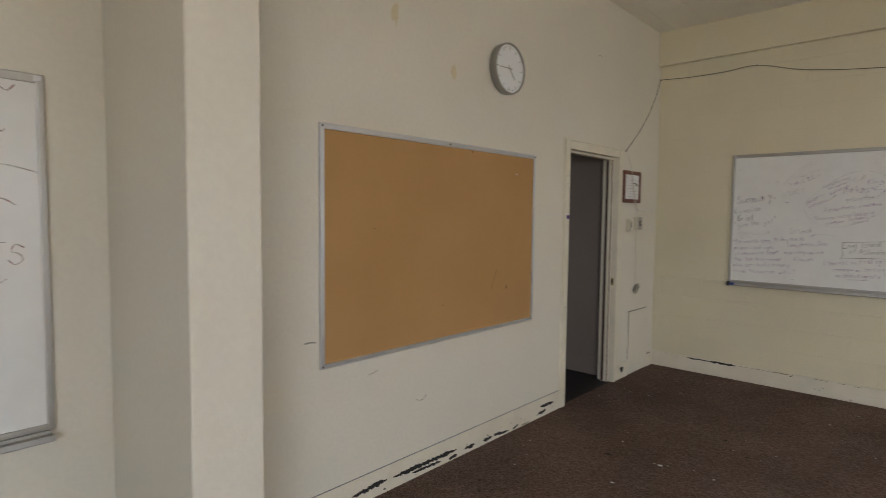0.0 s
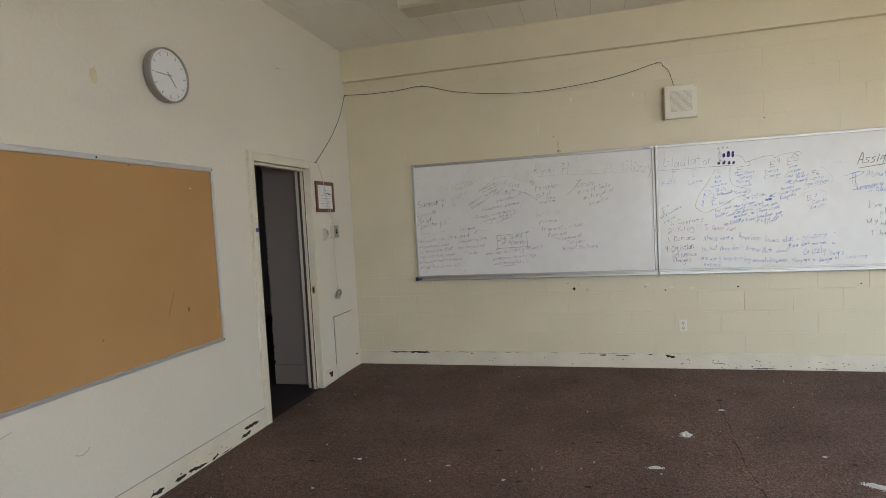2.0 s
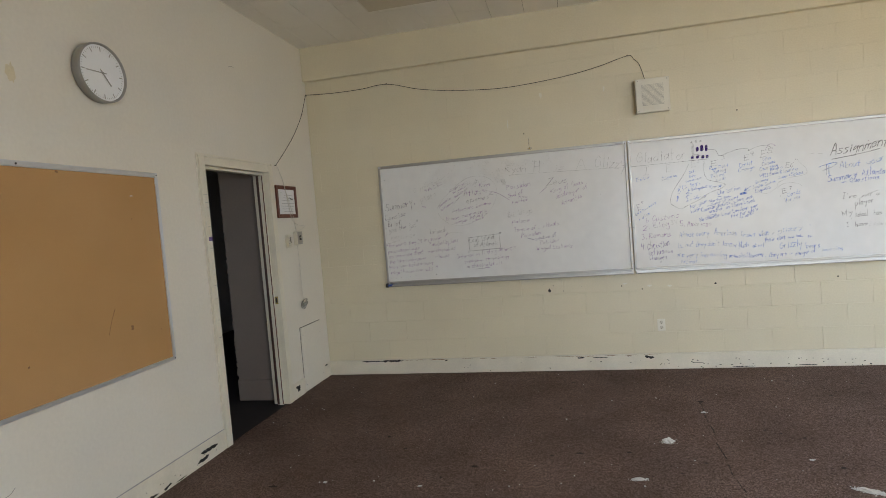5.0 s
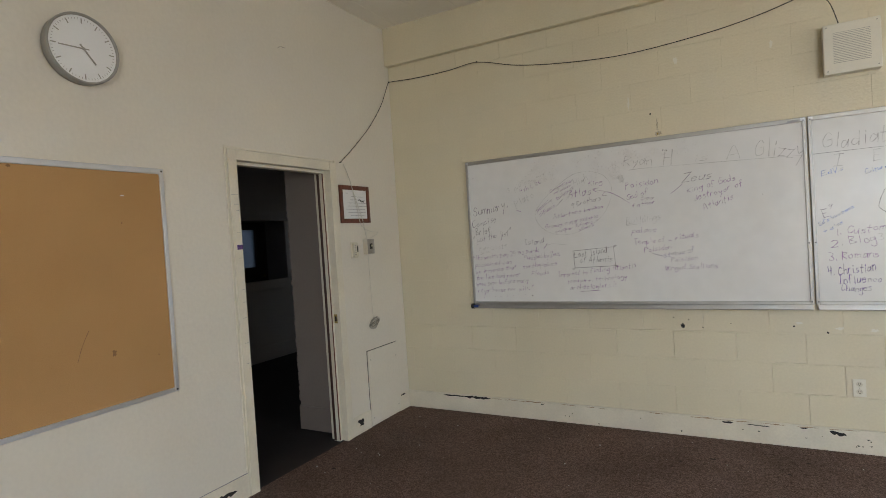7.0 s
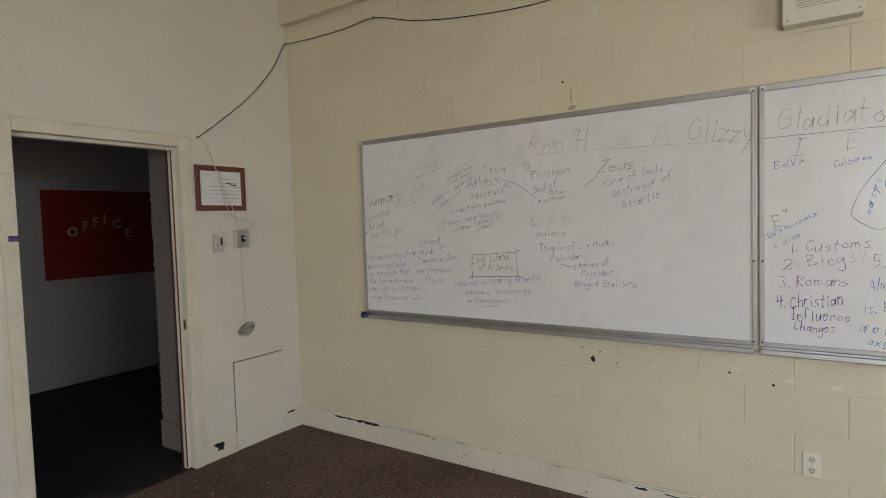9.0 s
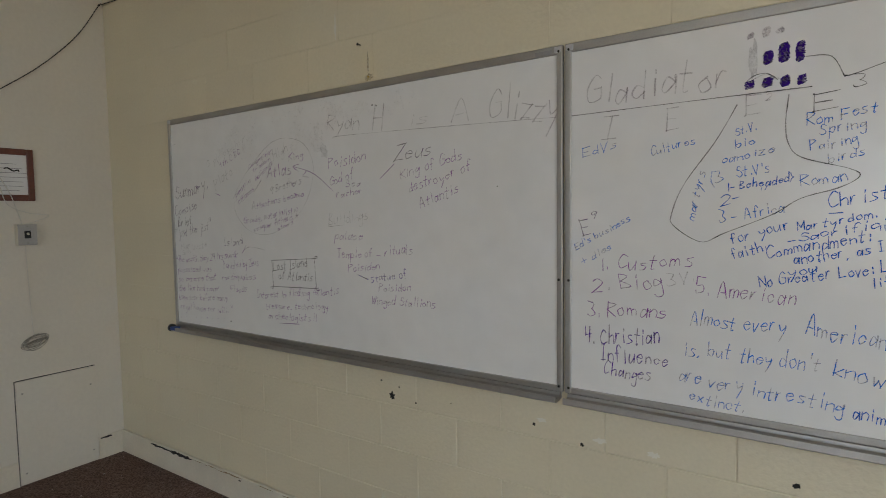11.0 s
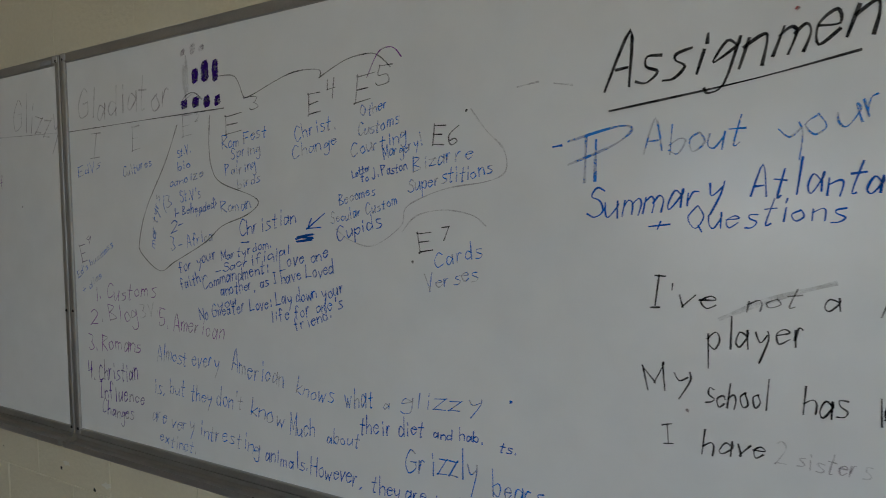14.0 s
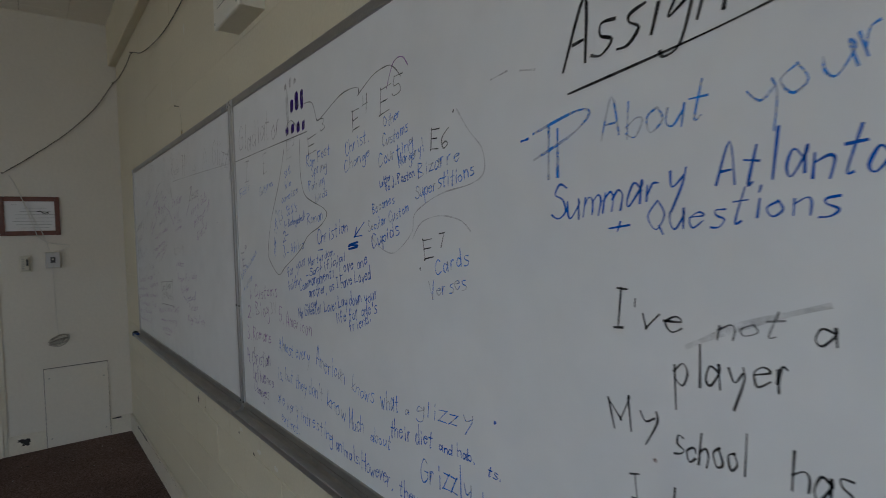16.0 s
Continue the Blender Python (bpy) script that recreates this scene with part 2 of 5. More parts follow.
def lathe(bm, profile, seg=40, m=Matrix()):
    """Turns (radius, height) pairs round z, then places them by m."""
    rings = []
    for r, h in profile:
        rings.append([bm.verts.new(m @ Vector((r * math.cos(2 * math.pi * i / seg), r * math.sin(2 * math.pi * i / seg), h))) for i in range(seg)])
    for a, b in zip(rings, rings[1:]):
        for i in range(seg):
            bm.faces.new((a[i], a[(i + 1) % seg], b[(i + 1) % seg], b[i]))
    bm.faces.new(rings[-1])
    bm.faces.new(list(reversed(rings[0])))
    return bm


def smooth_line(points, steps=6):
    """Points along a soft curve through the given ones."""
    pts = [Vector(p) for p in points]
    pts = [pts[0]] + pts + [pts[-1]]
    out = []
    for a, b, c, d in zip(pts, pts[1:], pts[2:], pts[3:]):
        for i in range(steps):
            t = i / steps
            out.append(0.5 * (2 * b + (c - a) * t + (2 * a - 5 * b + 4 * c - d) * t * t + (3 * b - a - 3 * c + d) * t ** 3))
    return out + [pts[-1]]


def tube(bm, points, radius, sides=6, steps=6):
    """A round cable along a soft curve."""
    line = smooth_line(points, steps)
    rings = []
    for i, p in enumerate(line):
        way = (line[min(i + 1, len(line) - 1)] - line[max(i - 1, 0)])
        way = way.normalized() if way.length > 1e-7 else Vector((0, 0, 1))
        side = way.cross(Vector((0.31, 0.17, 0.93))).normalized()
        up = way.cross(side)
        rings.append([bm.verts.new(p + radius * (side * math.cos(2 * math.pi * k / sides) + up * math.sin(2 * math.pi * k / sides))) for k in range(sides)])
    for a, b in zip(rings, rings[1:]):
        for k in range(sides):
            bm.faces.new((a[k], a[(k + 1) % sides], b[(k + 1) % sides], b[k]))
    bm.faces.new(rings[0])
    bm.faces.new(rings[-1])
    return bm


# ---- structure ----
T = 0.2          # block wall thickness
DOOR_S, DOOR_N, HEAD = -1.832, -0.935, 2.123   # doorway in the west wall
VEST_W, VEST_E, VEST_H = 5.692, 6.62, 2.15    # doorway in the north wall

structure("floor", boxes((-0.02, SOUTH, -0.06, EAST, 0.0, 0.0), (VEST_W, 0, -0.06, VEST_E, T, 0.0)), CARPET, "worn dark brown carpet with paint crumbs and stains", "floor")
structure("ground", boxes((-60, -60, -0.5, 80, 60, -0.3)), GRASS, "dry lawn round the building", "ground")
structure("ceiling", boxes((-0.05, SOUTH, CEIL + 0.012, EAST, 0.0, CEIL + 0.1)), GROOVE, "white square acoustic ceiling tiles with dark joints", "ceiling")

wall_north = structure("wall_north", boxes((-T, 0.0034, 0, VEST_W, T, CEIL + 0.1), (VEST_E, 0.0034, 0, EAST + T, T, CEIL + 0.1), (VEST_W, 0.0034, VEST_H, VEST_E, T, CEIL + 0.1)),
                       NORTH_PAINT, "cream painted concrete block wall", "wall")
WT = 0.14
wall_west = structure("wall_west", boxes((-WT, SOUTH, 0, 0, DOOR_S - 0.02, CEIL + 0.1), (-WT, DOOR_N + 0.02, 0, 0, 0.0022, CEIL + 0.1), (-WT, DOOR_S - 0.02, HEAD + 0.02, 0, DOOR_N + 0.02, CEIL + 0.1)),
                      WEST_PAINT, "off-white painted wall with faint scuffs", "wall")
structure("wall_wing", boxes((0.0, -5.177, 0, 0.70, -4.946, CEIL + 0.012), bevel=0.006), WEST_PAINT, "short cream painted wing wall", "wall")
S0, S1 = 4.2, 7.0
structure("wall_south", boxes((-WT, SOUTH - T, 0, EAST + T, SOUTH, 0.95), (-WT, SOUTH - T, 2.6, EAST + T, SOUTH, CEIL + 0.1), (-WT, SOUTH - T, 0.95, S0, SOUTH, 2.6), (S1, SOUTH - T, 0.95, EAST + T, SOUTH, 2.6)),
          NORTH_PAINT, "plain cream wall with a wide window", "wall")
W1, WZ0, WZ1 = (-4.05, -1.45), 0.95, 2.6
structure("wall_east", boxes((EAST, SOUTH, 0, EAST + T, 0.012, WZ0), (EAST, SOUTH, WZ1, EAST + T, 0.012, CEIL + 0.1), (EAST, SOUTH, WZ0, EAST + T, W1[0], WZ1), (EAST, W1[1], WZ0, EAST + T, 0.012, WZ1)),
          WEST_PAINT, "cream wall with a wide window", "wall")


def window(name, y0, y1, z0, z1, x):
    """A wide steel window in a wall across x: frame, bars and one pane between them each."""
    w = thing(name, "wide white steel-framed window with clear panes", "window", kind="structure")
    part("window_frame", boxes((x + 0.06, y0, z0, x + 0.12, y1, z0 + 0.05), (x + 0.06, y0, z1 - 0.05, x + 0.12, y1, z1), (x + 0.06, y0, z0 + 0.05, x + 0.12, y0 + 0.05, z1 - 0.05),
                               (x + 0.06, y1 - 0.05, z0 + 0.05, x + 0.12, y1, z1 - 0.05)), TRIM_PAINT, w)
    for k in (1, 2):
        yy = y0 + (y1 - y0) * k / 3
        part("bar", boxes((x + 0.065, yy - 0.02, z0 + 0.05, x + 0.115, yy + 0.02, z1 - 0.05)), TRIM_PAINT, w)
    for k in range(3):
        a, b = y0 + (y1 - y0) * k / 3, y0 + (y1 - y0) * (k + 1) / 3
        p = part("pane", boxes((x + 0.088, a + 0.05, z0 + 0.05, x + 0.092, b - 0.05, z1 - 0.05)), glass, w)
        p.visible_shadow = False
    part("window_sill", boxes((x - 0.05, y0 - 0.04, z0 - 0.03, x + 0.06, y1 + 0.04, z0), bevel=0.006), TRIM_PAINT, w)
    return w


window("window_1", W1[0], W1[1], WZ0, WZ1, EAST)
window("window_2", S0, S1, WZ0, WZ1, 0).matrix_world = pose(0, SOUTH, 0, 0, 0, -90)

# beam along the top of the north wall, and the curb at its foot
structure("trim_beam", boxes((0, -0.06, 3.132, EAST, 0.002, CEIL + 0.012), bevel=0.008), NORTH_PAINT, "cream painted ledge beam under the ceiling", "beam")
base_north = structure("baseboard_north", boxes((0.0, -0.016, 0, VEST_W - 0.072, 0.002, 0.152), bevel=0.004), BASE_PAINT, "chipped cream painted base course", "baseboard")
base_west = structure("baseboard_west", boxes((0.0, -4.946, 0, 0.008, DOOR_S - 0.088, 0.15), (0.0, DOOR_N + 0.082, 0, 0.008, -0.612, 0.15), (0.0, -0.164, 0, 0.008, -0.016, 0.15)),
                      BASE_PAINT, "white painted base strip with peeled black patches", "baseboard")

# doorway in the west wall
door_trim = thing("door_frame", "cream painted wooden door frame, door removed", "door frame", kind="structure")
part("jamb", boxes((-WT - 0.01, DOOR_S - 0.07, 0, 0.014, DOOR_S, HEAD + 0.07), bevel=0.004), TRIM_PAINT, door_trim)
part("jamb", boxes((-WT - 0.01, DOOR_N, 0, 0.016, DOOR_N + 0.055, HEAD + 0.065), bevel=0.004), TRIM_PAINT, door_trim)
part("casing", boxes((0.0, DOOR_N + 0.055, 0, 0.0105, DOOR_N + 0.082, HEAD + 0.085), bevel=0.003), TRIM_PAINT, door_trim)
part("casing", boxes((0.0, DOOR_S - 0.088, 0, 0.0065, DOOR_S - 0.07, HEAD + 0.085), bevel=0.003), TRIM_PAINT, door_trim)
part("casing", boxes((0.0, DOOR_S - 0.07, HEAD + 0.07, 0.0065, DOOR_N + 0.055, HEAD + 0.085), bevel=0.003), TRIM_PAINT, door_trim)
part("head", boxes((-WT - 0.01, DOOR_S, HEAD, 0.0135, DOOR_N, HEAD + 0.065), bevel=0.004), TRIM_PAINT, door_trim)
part("stop", boxes((-0.10, DOOR_N - 0.028, 0, -0.045, DOOR_N + 0.002, HEAD), bevel=0.003), TRIM_PAINT, door_trim)
part("stop", boxes((-0.10, DOOR_S - 0.002, 0, -0.045, DOOR_S + 0.012, HEAD), bevel=0.003), TRIM_PAINT, door_trim)
part("stop", boxes((-0.10, DOOR_S + 0.012, HEAD - 0.02, -0.045, DOOR_N - 0.028, HEAD + 0.002), bevel=0.003), TRIM_PAINT, door_trim)
part("worn_shaded_edge", boxes((-0.047, DOOR_N - 0.0295, 0.01, -0.042, DOOR_N - 0.0225, HEAD - 0.02)), FRAME_WOOD, door_trim, "bare brown wood along the stop")
# dark strip painted in for the shadow in the gap past the stop
part("worn_shaded_edge", boxes((-0.1012, DOOR_N - 0.0297, 0.005, -0.078, DOOR_N - 0.0265, HEAD - 0.021)), DOOR_BROWN, door_trim, "dark brown strip for the shadowed gap behind the stop")
part("strike_plate", boxes((-0.04, DOOR_N - 0.003, 0.93, -0.012, DOOR_N + 0.001, 1.0)), BRASS, door_trim, "worn brass strike plate")
part("latch_hole", boxes((-0.034, DOOR_N - 0.0045, 0.945, -0.018, DOOR_N - 0.002, 0.985)), BLACK, door_trim)
part("tape", boxes((-0.003, DOOR_S - 0.045, 1.555, 0.0148, DOOR_S + 0.001, 1.585)), PURPLE, door_trim, "purple tape on the jamb")

for zz, wide in ((1.90, 0.05), (1.84, 0.035), (1.80, 0.02), (1.66, 0.03), (1.50, 0.025), (1.30, 0.02), (1.22, 0.022), (1.12, 0.03), (0.96, 0.025), (0.83, 0.03)):
    part("pencil_mark", boxes((0.0135, DOOR_S - 0.012 - wide, zz, 0.0146, DOOR_S - 0.012, zz + 0.0022)), PRINT, door_trim, "pencilled height marks")

# hall beyond it
HX, HN, HS, HC = -3.05, 4.2, -4.2, 2.7
structure("floor_hall", boxes((HX - 0.05, HS, -0.07, -0.02, HN, -0.004)), DARK_TILE, "dark hall floor", "floor")
structure("ceiling_hall", boxes((HX - 0.2, HS, HC, -WT, HN, HC + 0.1)), HALL_PAINT, "dim hall ceiling", "ceiling")
# return and its base: shade is in their dark base colour
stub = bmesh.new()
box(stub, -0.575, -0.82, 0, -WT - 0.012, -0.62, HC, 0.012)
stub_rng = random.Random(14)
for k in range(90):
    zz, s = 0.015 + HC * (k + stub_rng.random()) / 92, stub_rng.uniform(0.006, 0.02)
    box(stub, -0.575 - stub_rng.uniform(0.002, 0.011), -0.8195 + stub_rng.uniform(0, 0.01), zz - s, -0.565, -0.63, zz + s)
structure("wall_stub", stub, STUB_SHADED, "rough painted block return beside the doorway", "wall")
structure("baseboard_stub", boxes((-0.575, -0.835, 0, -WT - 0.02, -0.82, 0.2), bevel=0.005), STUB_SHADED, "painted base of the return", "baseboard")
structure("wall_hall_north", boxes((HX - 0.2, HN, 0, -WT, HN + 0.1, HC)), HALL_PAINT, "grey hall wall", "wall")
# unseen end wall; its opening is made up to hold the hall's fill lamp
structure("wall_hall_south", boxes((HX - 0.2, HS - 0.1, 0, -2.25, HS, HC), (-1.15, HS - 0.1, 0, -WT, HS, HC), (-2.25, HS - 0.1, 2.4, -1.15, HS, HC), (-2.25, HS - 0.1, 0, -1.15, HS, 0.4)), HALL_PAINT, "grey hall wall with an added opening for the fill lamp", "wall")
structure("wall_hall_east", boxes((-WT, 0.2, 0, -WT + 0.1, HN, HC)), HALL_PAINT, "grey hall wall", "wall")
OY0, OY1, OZ0, OZ1 = 0.77, 1.78, 1.10, 1.94
structure("wall_office", boxes((HX - 0.12, HS, 0, HX, OY0, HC), (HX - 0.12, OY1, 0, HX, HN, HC), (HX - 0.12, OY0, 0, HX, OY1, OZ0), (HX - 0.12, OY0, OZ1, HX, OY1, HC)),
          HALL_PAINT, "grey painted hall wall with an office window", "wall")
structure("baseboard_office", boxes((HX, HS, 0, HX + 0.015, HN, 0.2), bevel=0.004), HALL_PAINT, "grey painted base course", "baseboard")
office_window = thing("window_3", "grey framed interior office window", "window", kind="structure")
for r in ((HX - 0.01, OY0 - 0.12, OZ0 - 0.12, HX + 0.025, OY0, OZ1 + 0.12), (HX - 0.01, OY1, OZ0 - 0.12, HX + 0.025, OY1 + 0.12, OZ1 + 0.12),
          (HX - 0.01, OY0, OZ0 - 0.12, HX + 0.024, OY1, OZ0), (HX - 0.01, OY0, OZ1, HX + 0.024, OY1, OZ1 + 0.12)):
    part("window_frame", boxes(r, bevel=0.004), HALL_PAINT, office_window)
pane = part("pane", boxes((HX - 0.065, OY0, OZ0, HX - 0.06, OY1, OZ1)), glass, office_window)
pane.visible_shadow = False
# office behind the glass
structure("floor_office", boxes((-5.5, 0.0, -0.06, HX - 0.12, 4.2, 0)), DARK_TILE, "dark office floor", "floor")
structure("ceiling_office", boxes((-5.5, 0.0, HC, HX - 0.12, 4.2, HC + 0.1)), HALL_PAINT, "dim office ceiling", "ceiling")
structure("wall_office_side", boxes((-5.5, -0.1, 0, HX - 0.12, 0.0, HC), (-5.5, 4.2, 0, HX - 0.12, 4.3, HC)), HALL_PAINT, "dim office wall", "wall")
structure("wall_office_back", boxes((-5.6, -0.1, 0, -5.5, 2.45, HC), (-5.6, 3.6, 0, -5.5, 4.3, HC), (-5.6, 2.45, 2.06, -5.5, 3.6, HC)), HALL_PAINT, "dim office wall", "wall")
office_door = thing("door_2", "dark brown outer door with a frosted glass pane", "door", kind="structure")
part("frame", boxes((-5.57, 2.45, 0, -5.48, 2.70, 2.06), (-5.57, 3.35, 0, -5.48, 3.6, 2.06), (-5.57, 2.70, 1.92, -5.48, 3.35, 2.06), (-5.57, 2.70, 0, -5.48, 3.35, 1.2), bevel=0.006), DOOR_BROWN, office_door)
part("pane", boxes((-5.54, 2.70, 1.2, -5.53, 3.35, 1.92)), FROSTED, office_door, "frosted bluish glass")
knob = bmesh.new()
lathe(knob, ((0.012, 0), (0.012, 0.03), (0.03, 0.04), (0.032, 0.055), (0.02, 0.07)), 20, pose(-5.48, 3.46, 1.02, 0, 90, 0))
part("knob", knob, BRASS, office_door, smooth=True)

# red notice board with its cut-out letters
red = thing("notice_board", "dark red felt notice board on the hall wall", "notice board")
part("felt", boxes((HX, -0.58, 1.11, HX + 0.015, 0.62, 2.035), bevel=0.003), RED_BOARD, red)

# space behind the doorway in the north wall
vest_trim = thing("door_frame", "cream painted frame of an open doorway", "door frame", kind="structure")
part("jamb", boxes((VEST_W - 0.07, -0.012, 0, VEST_W, T + 0.01, VEST_H + 0.07), bevel=0.004), TRIM_PAINT, vest_trim)
part("jamb", boxes((VEST_E, -0.012, 0, VEST_E + 0.07, T + 0.01, VEST_H + 0.07), bevel=0.004), TRIM_PAINT, vest_trim)
part("head", boxes((VEST_W, -0.0115, VEST_H, VEST_E, T + 0.01, VEST_H + 0.07), bevel=0.004), TRIM_PAINT, vest_trim)
VY = 2.55
structure("floor_vestibule", boxes((4.6, T, -0.06, 9.0, VY, 0.0)), PALE_FLOOR, "pale dusty floor of the sunlit side room", "floor")
structure("ceiling_vestibule", boxes((4.6, T, 2.7, 9.0, VY + 0.15, 2.8)), CEILING_WHITE, "white ceiling", "ceiling")
structure("wall_vestibule_west", boxes((4.5, T, 0, 4.6, VY + 0.15, 2.7)), WEST_PAINT, "cream wall", "wall")
structure("wall_vestibule_east", boxes((9.0, T, 0, 9.1, VY + 0.15, 2.7)), WEST_PAINT, "cream wall", "wall")
structure("wall_vestibule_north", boxes((4.6, VY, 0, 9.0, VY + 0.15, 0.76), (4.6, VY, 2.66, 9.0, VY + 0.15, 2.7), (4.6, VY, 0.76, 5.6, VY + 0.15, 2.66), (8.6, VY, 0.76, 9.0, VY + 0.15, 2.66)), WEST_PAINT, "wall with a wide barred window", "wall")
haze = bpy.data.materials.new("bright_hazy_sky")
haze.use_nodes = True
haze.node_tree.nodes["Principled BSDF"].inputs["Emission Color"].default_value = (0.94, 0.97, 1.0, 1)
haze.node_tree.nodes["Principled BSDF"].inputs["Emission Strength"].default_value = 5.0
structure("backdrop", boxes((-60, 59, -0.3, 80, 59.2, 24)), haze, "plain bright hazy sky far beyond the window", "backdrop")
vest_window = thing("window_4", "bright window with dark horizontal bars", "window", kind="structure")
for zz in (0.78, 0.88, 1.24, 1.62, 1.99, 2.36, 2.645):
    part("bar", boxes((5.6, VY + 0.05, zz - 0.015, 8.6, VY + 0.09, zz + 0.015)), GREY_BOX, vest_window)
for xx in (5.62, 6.6, 7.6, 8.58):
    part("mullion", boxes((xx - 0.02, VY + 0.045, 0.76, xx + 0.02, VY + 0.095, 2.66)), GREY_BOX, vest_window)
part("window_sill", boxes((5.55, VY - 0.08, 0.73, 8.65, VY + 0.045, 0.76), bevel=0.005), TRIM_PAINT, vest_window)
cabinet = thing("low_cabinet", "low tan wooden cabinet under the window", "cabinet")
part("body", boxes((5.7, VY - 0.07, 0.1, 8.5, VY, 0.72), bevel=0.004), TAN_WOOD, cabinet)
part("plinth", boxes((5.7, VY - 0.05, 0, 8.5, VY, 0.1)), BLACK, cabinet)
for k in range(4):
    d = part("door", boxes((5.72 + 0.7 * k, VY - 0.09, 0.12, 6.38 + 0.7 * k, VY - 0.07, 0.70), bevel=0.004), TAN_WOOD, cabinet)
    kn = bmesh.new()
    lathe(kn, ((0.008, 0), (0.008, 0.015), (0.016, 0.02), (0.012, 0.03)), 14, pose(6.3 + 0.7 * k, VY - 0.09, 0.6, 90, 0, 0))
    part("knob", kn, BRASS, d, smooth=True)

# ceiling tiles: 305 mm squares in one mesh, with open joints
bm = bmesh.new()
STEP = 0.3115
for i in range(24):
    for j in range(29):
        x0, y0 = 0.158 - STEP + i * STEP, -0.02 - (j + 1) * STEP
        box(bm, max(0.001, x0 + 0.002), max(SOUTH, y0 + 0.0015), CEIL + random.uniform(0, 0.0015), min(EAST, x0 + STEP - 0.002), y0 + STEP - 0.0015, CEIL + 0.012)
tiles = part("ceiling_tiles", bm, CEILING_WHITE)
tagged(tiles, "white square acoustic ceiling tiles, slightly uneven", "ceiling", kind="structure")

# ---- things on the walls ----


def white_board(name, label, x0, x1, z0, z1, tray=True):
    """Enamel board in an aluminium frame on the north wall, built along x at y = 0."""
    b = thing(name, label, "whiteboard", group="whiteboards")
    part("surface", boxes((x0 + 0.012, -0.012, z0 + 0.012, x1 - 0.012, -0.001, z1 - 0.012)), BOARD, b)
    for k, r in enumerate(((x0, -0.02, z0, x0 + 0.022, 0, z1), (x1 - 0.022, -0.02, z0, x1, 0, z1), (x0 + 0.022, -0.019, z0, x1 - 0.022, 0, z0 + 0.022), (x0 + 0.022, -0.019, z1 - 0.03, x1 - 0.022, 0, z1))):
        part("frame_rail", boxes(r, bevel=0.003), ALU, b)
    for xx in (x0 + 0.006, x1 - 0.030):
        part("corner_clip", boxes((xx, -0.0215, z1 - 0.024, xx + 0.024, -0.018, z1 - 0.004), bevel=0.001), ALU_PALE, b)
    if tray:
        bm = bmesh.new()
        fold = ((0.0, z0 + 0.001), (-0.0195, z0 - 0.001), (-0.0205, z0 - 0.012), (-0.030, z0 - 0.017), (-0.056, z0 - 0.017), (-0.060, z0 - 0.006), (-0.066, z0 - 0.005), (-0.067, z0 - 0.024), (-0.058, z0 - 0.030), (-0.022, z0 - 0.030), (0.0, z0 - 0.026))
        cuts = [[bm.verts.new((xx, yy, zz)) for yy, zz in fold] for xx in (x0 + 0.01, x1 - 0.01)]
        for k in range(len(fold)):
            q = (k + 1) % len(fold)
            bm.faces.new((cuts[0][k], cuts[1][k], cuts[1][q], cuts[0][q]))
        bm.faces.new(cuts[0])
        bm.faces.new(cuts[1][::-1])
        part("tray", bm, ALU, b)
    return b


BZ0, BZ1 = 0.955, 2.175
board_a = white_board("whiteboard", "aluminium-framed whiteboard crowded with faded purple handwriting", 0.735, 3.190, BZ0, BZ1)
board_b = white_board("whiteboard", "aluminium-framed whiteboard with blue and black handwriting", 3.198, 5.612, BZ0, BZ1)
board_c = white_board("whiteboard", "whiteboard with rubbed red writing on the side wall", 0, 2.44, 0.815, 2.035, tray=True)
board_c.matrix_world = pose(0, -5.362 - 2.44, 0, 0, 0, 90)

cork = thing("cork_board", "tan cork notice board in an aluminium frame", "notice board")
CY0, CY1, CZ0, CZ1 = -4.25, -2.35, 0.796, 2.024
part("cork_panel", boxes((0.001, CY0 + 0.012, CZ0 + 0.012, 0.012, CY1 - 0.012, CZ1 - 0.012)), CORK, cork)
for r in ((0, CY0, CZ0, 0.02, CY0 + 0.024, CZ1), (0, CY1 - 0.024, CZ0, 0.02, CY1, CZ1), (0, CY0 + 0.024, CZ0, 0.019, CY1 - 0.024, CZ0 + 0.024), (0, CY0 + 0.024, CZ1 - 0.03, 0.019, CY1 - 0.024, CZ1)):
    part("frame_rail", boxes(r, bevel=0.003), ALU_PALE, cork)

# wall clock
CLOCK = pose(0.0, -2.742, 2.570, 0, 90, 0) @ pose(0, 0, 0, 0, 0, 90)
clock = thing("wall_clock", "round wall clock with a grey rim and white dial", "clock")
bm = lathe(bmesh.new(), ((0.156, 0), (0.166, 0.006), (0.170, 0.05), (0.169, 0.060), (0.165, 0.064), (0.159, 0.060), (0.157, 0.042)), 64, CLOCK)
part("rim", bm, GREY_PLASTIC, clock, "grey plastic rim", smooth=True)
part("dial", lathe(bmesh.new(), ((0.1575, 0.044), (0.1575, 0.050)), 64, CLOCK), CLOCK_WHITE, clock)
for k in range(60):
    big = k % 5 == 0
    a, b = (0.122 if big else 0.139), 0.147
    bm = boxes((-0.0028 if big else -0.001, a, 0.050, 0.0028 if big else 0.001, b, 0.0508))
    bmesh.ops.transform(bm, matrix=CLOCK @ pose(0, 0, 0, 0, 0, -6 * k), verts=bm.verts)
    part("tick", bm, GREY_PLASTIC, clock)
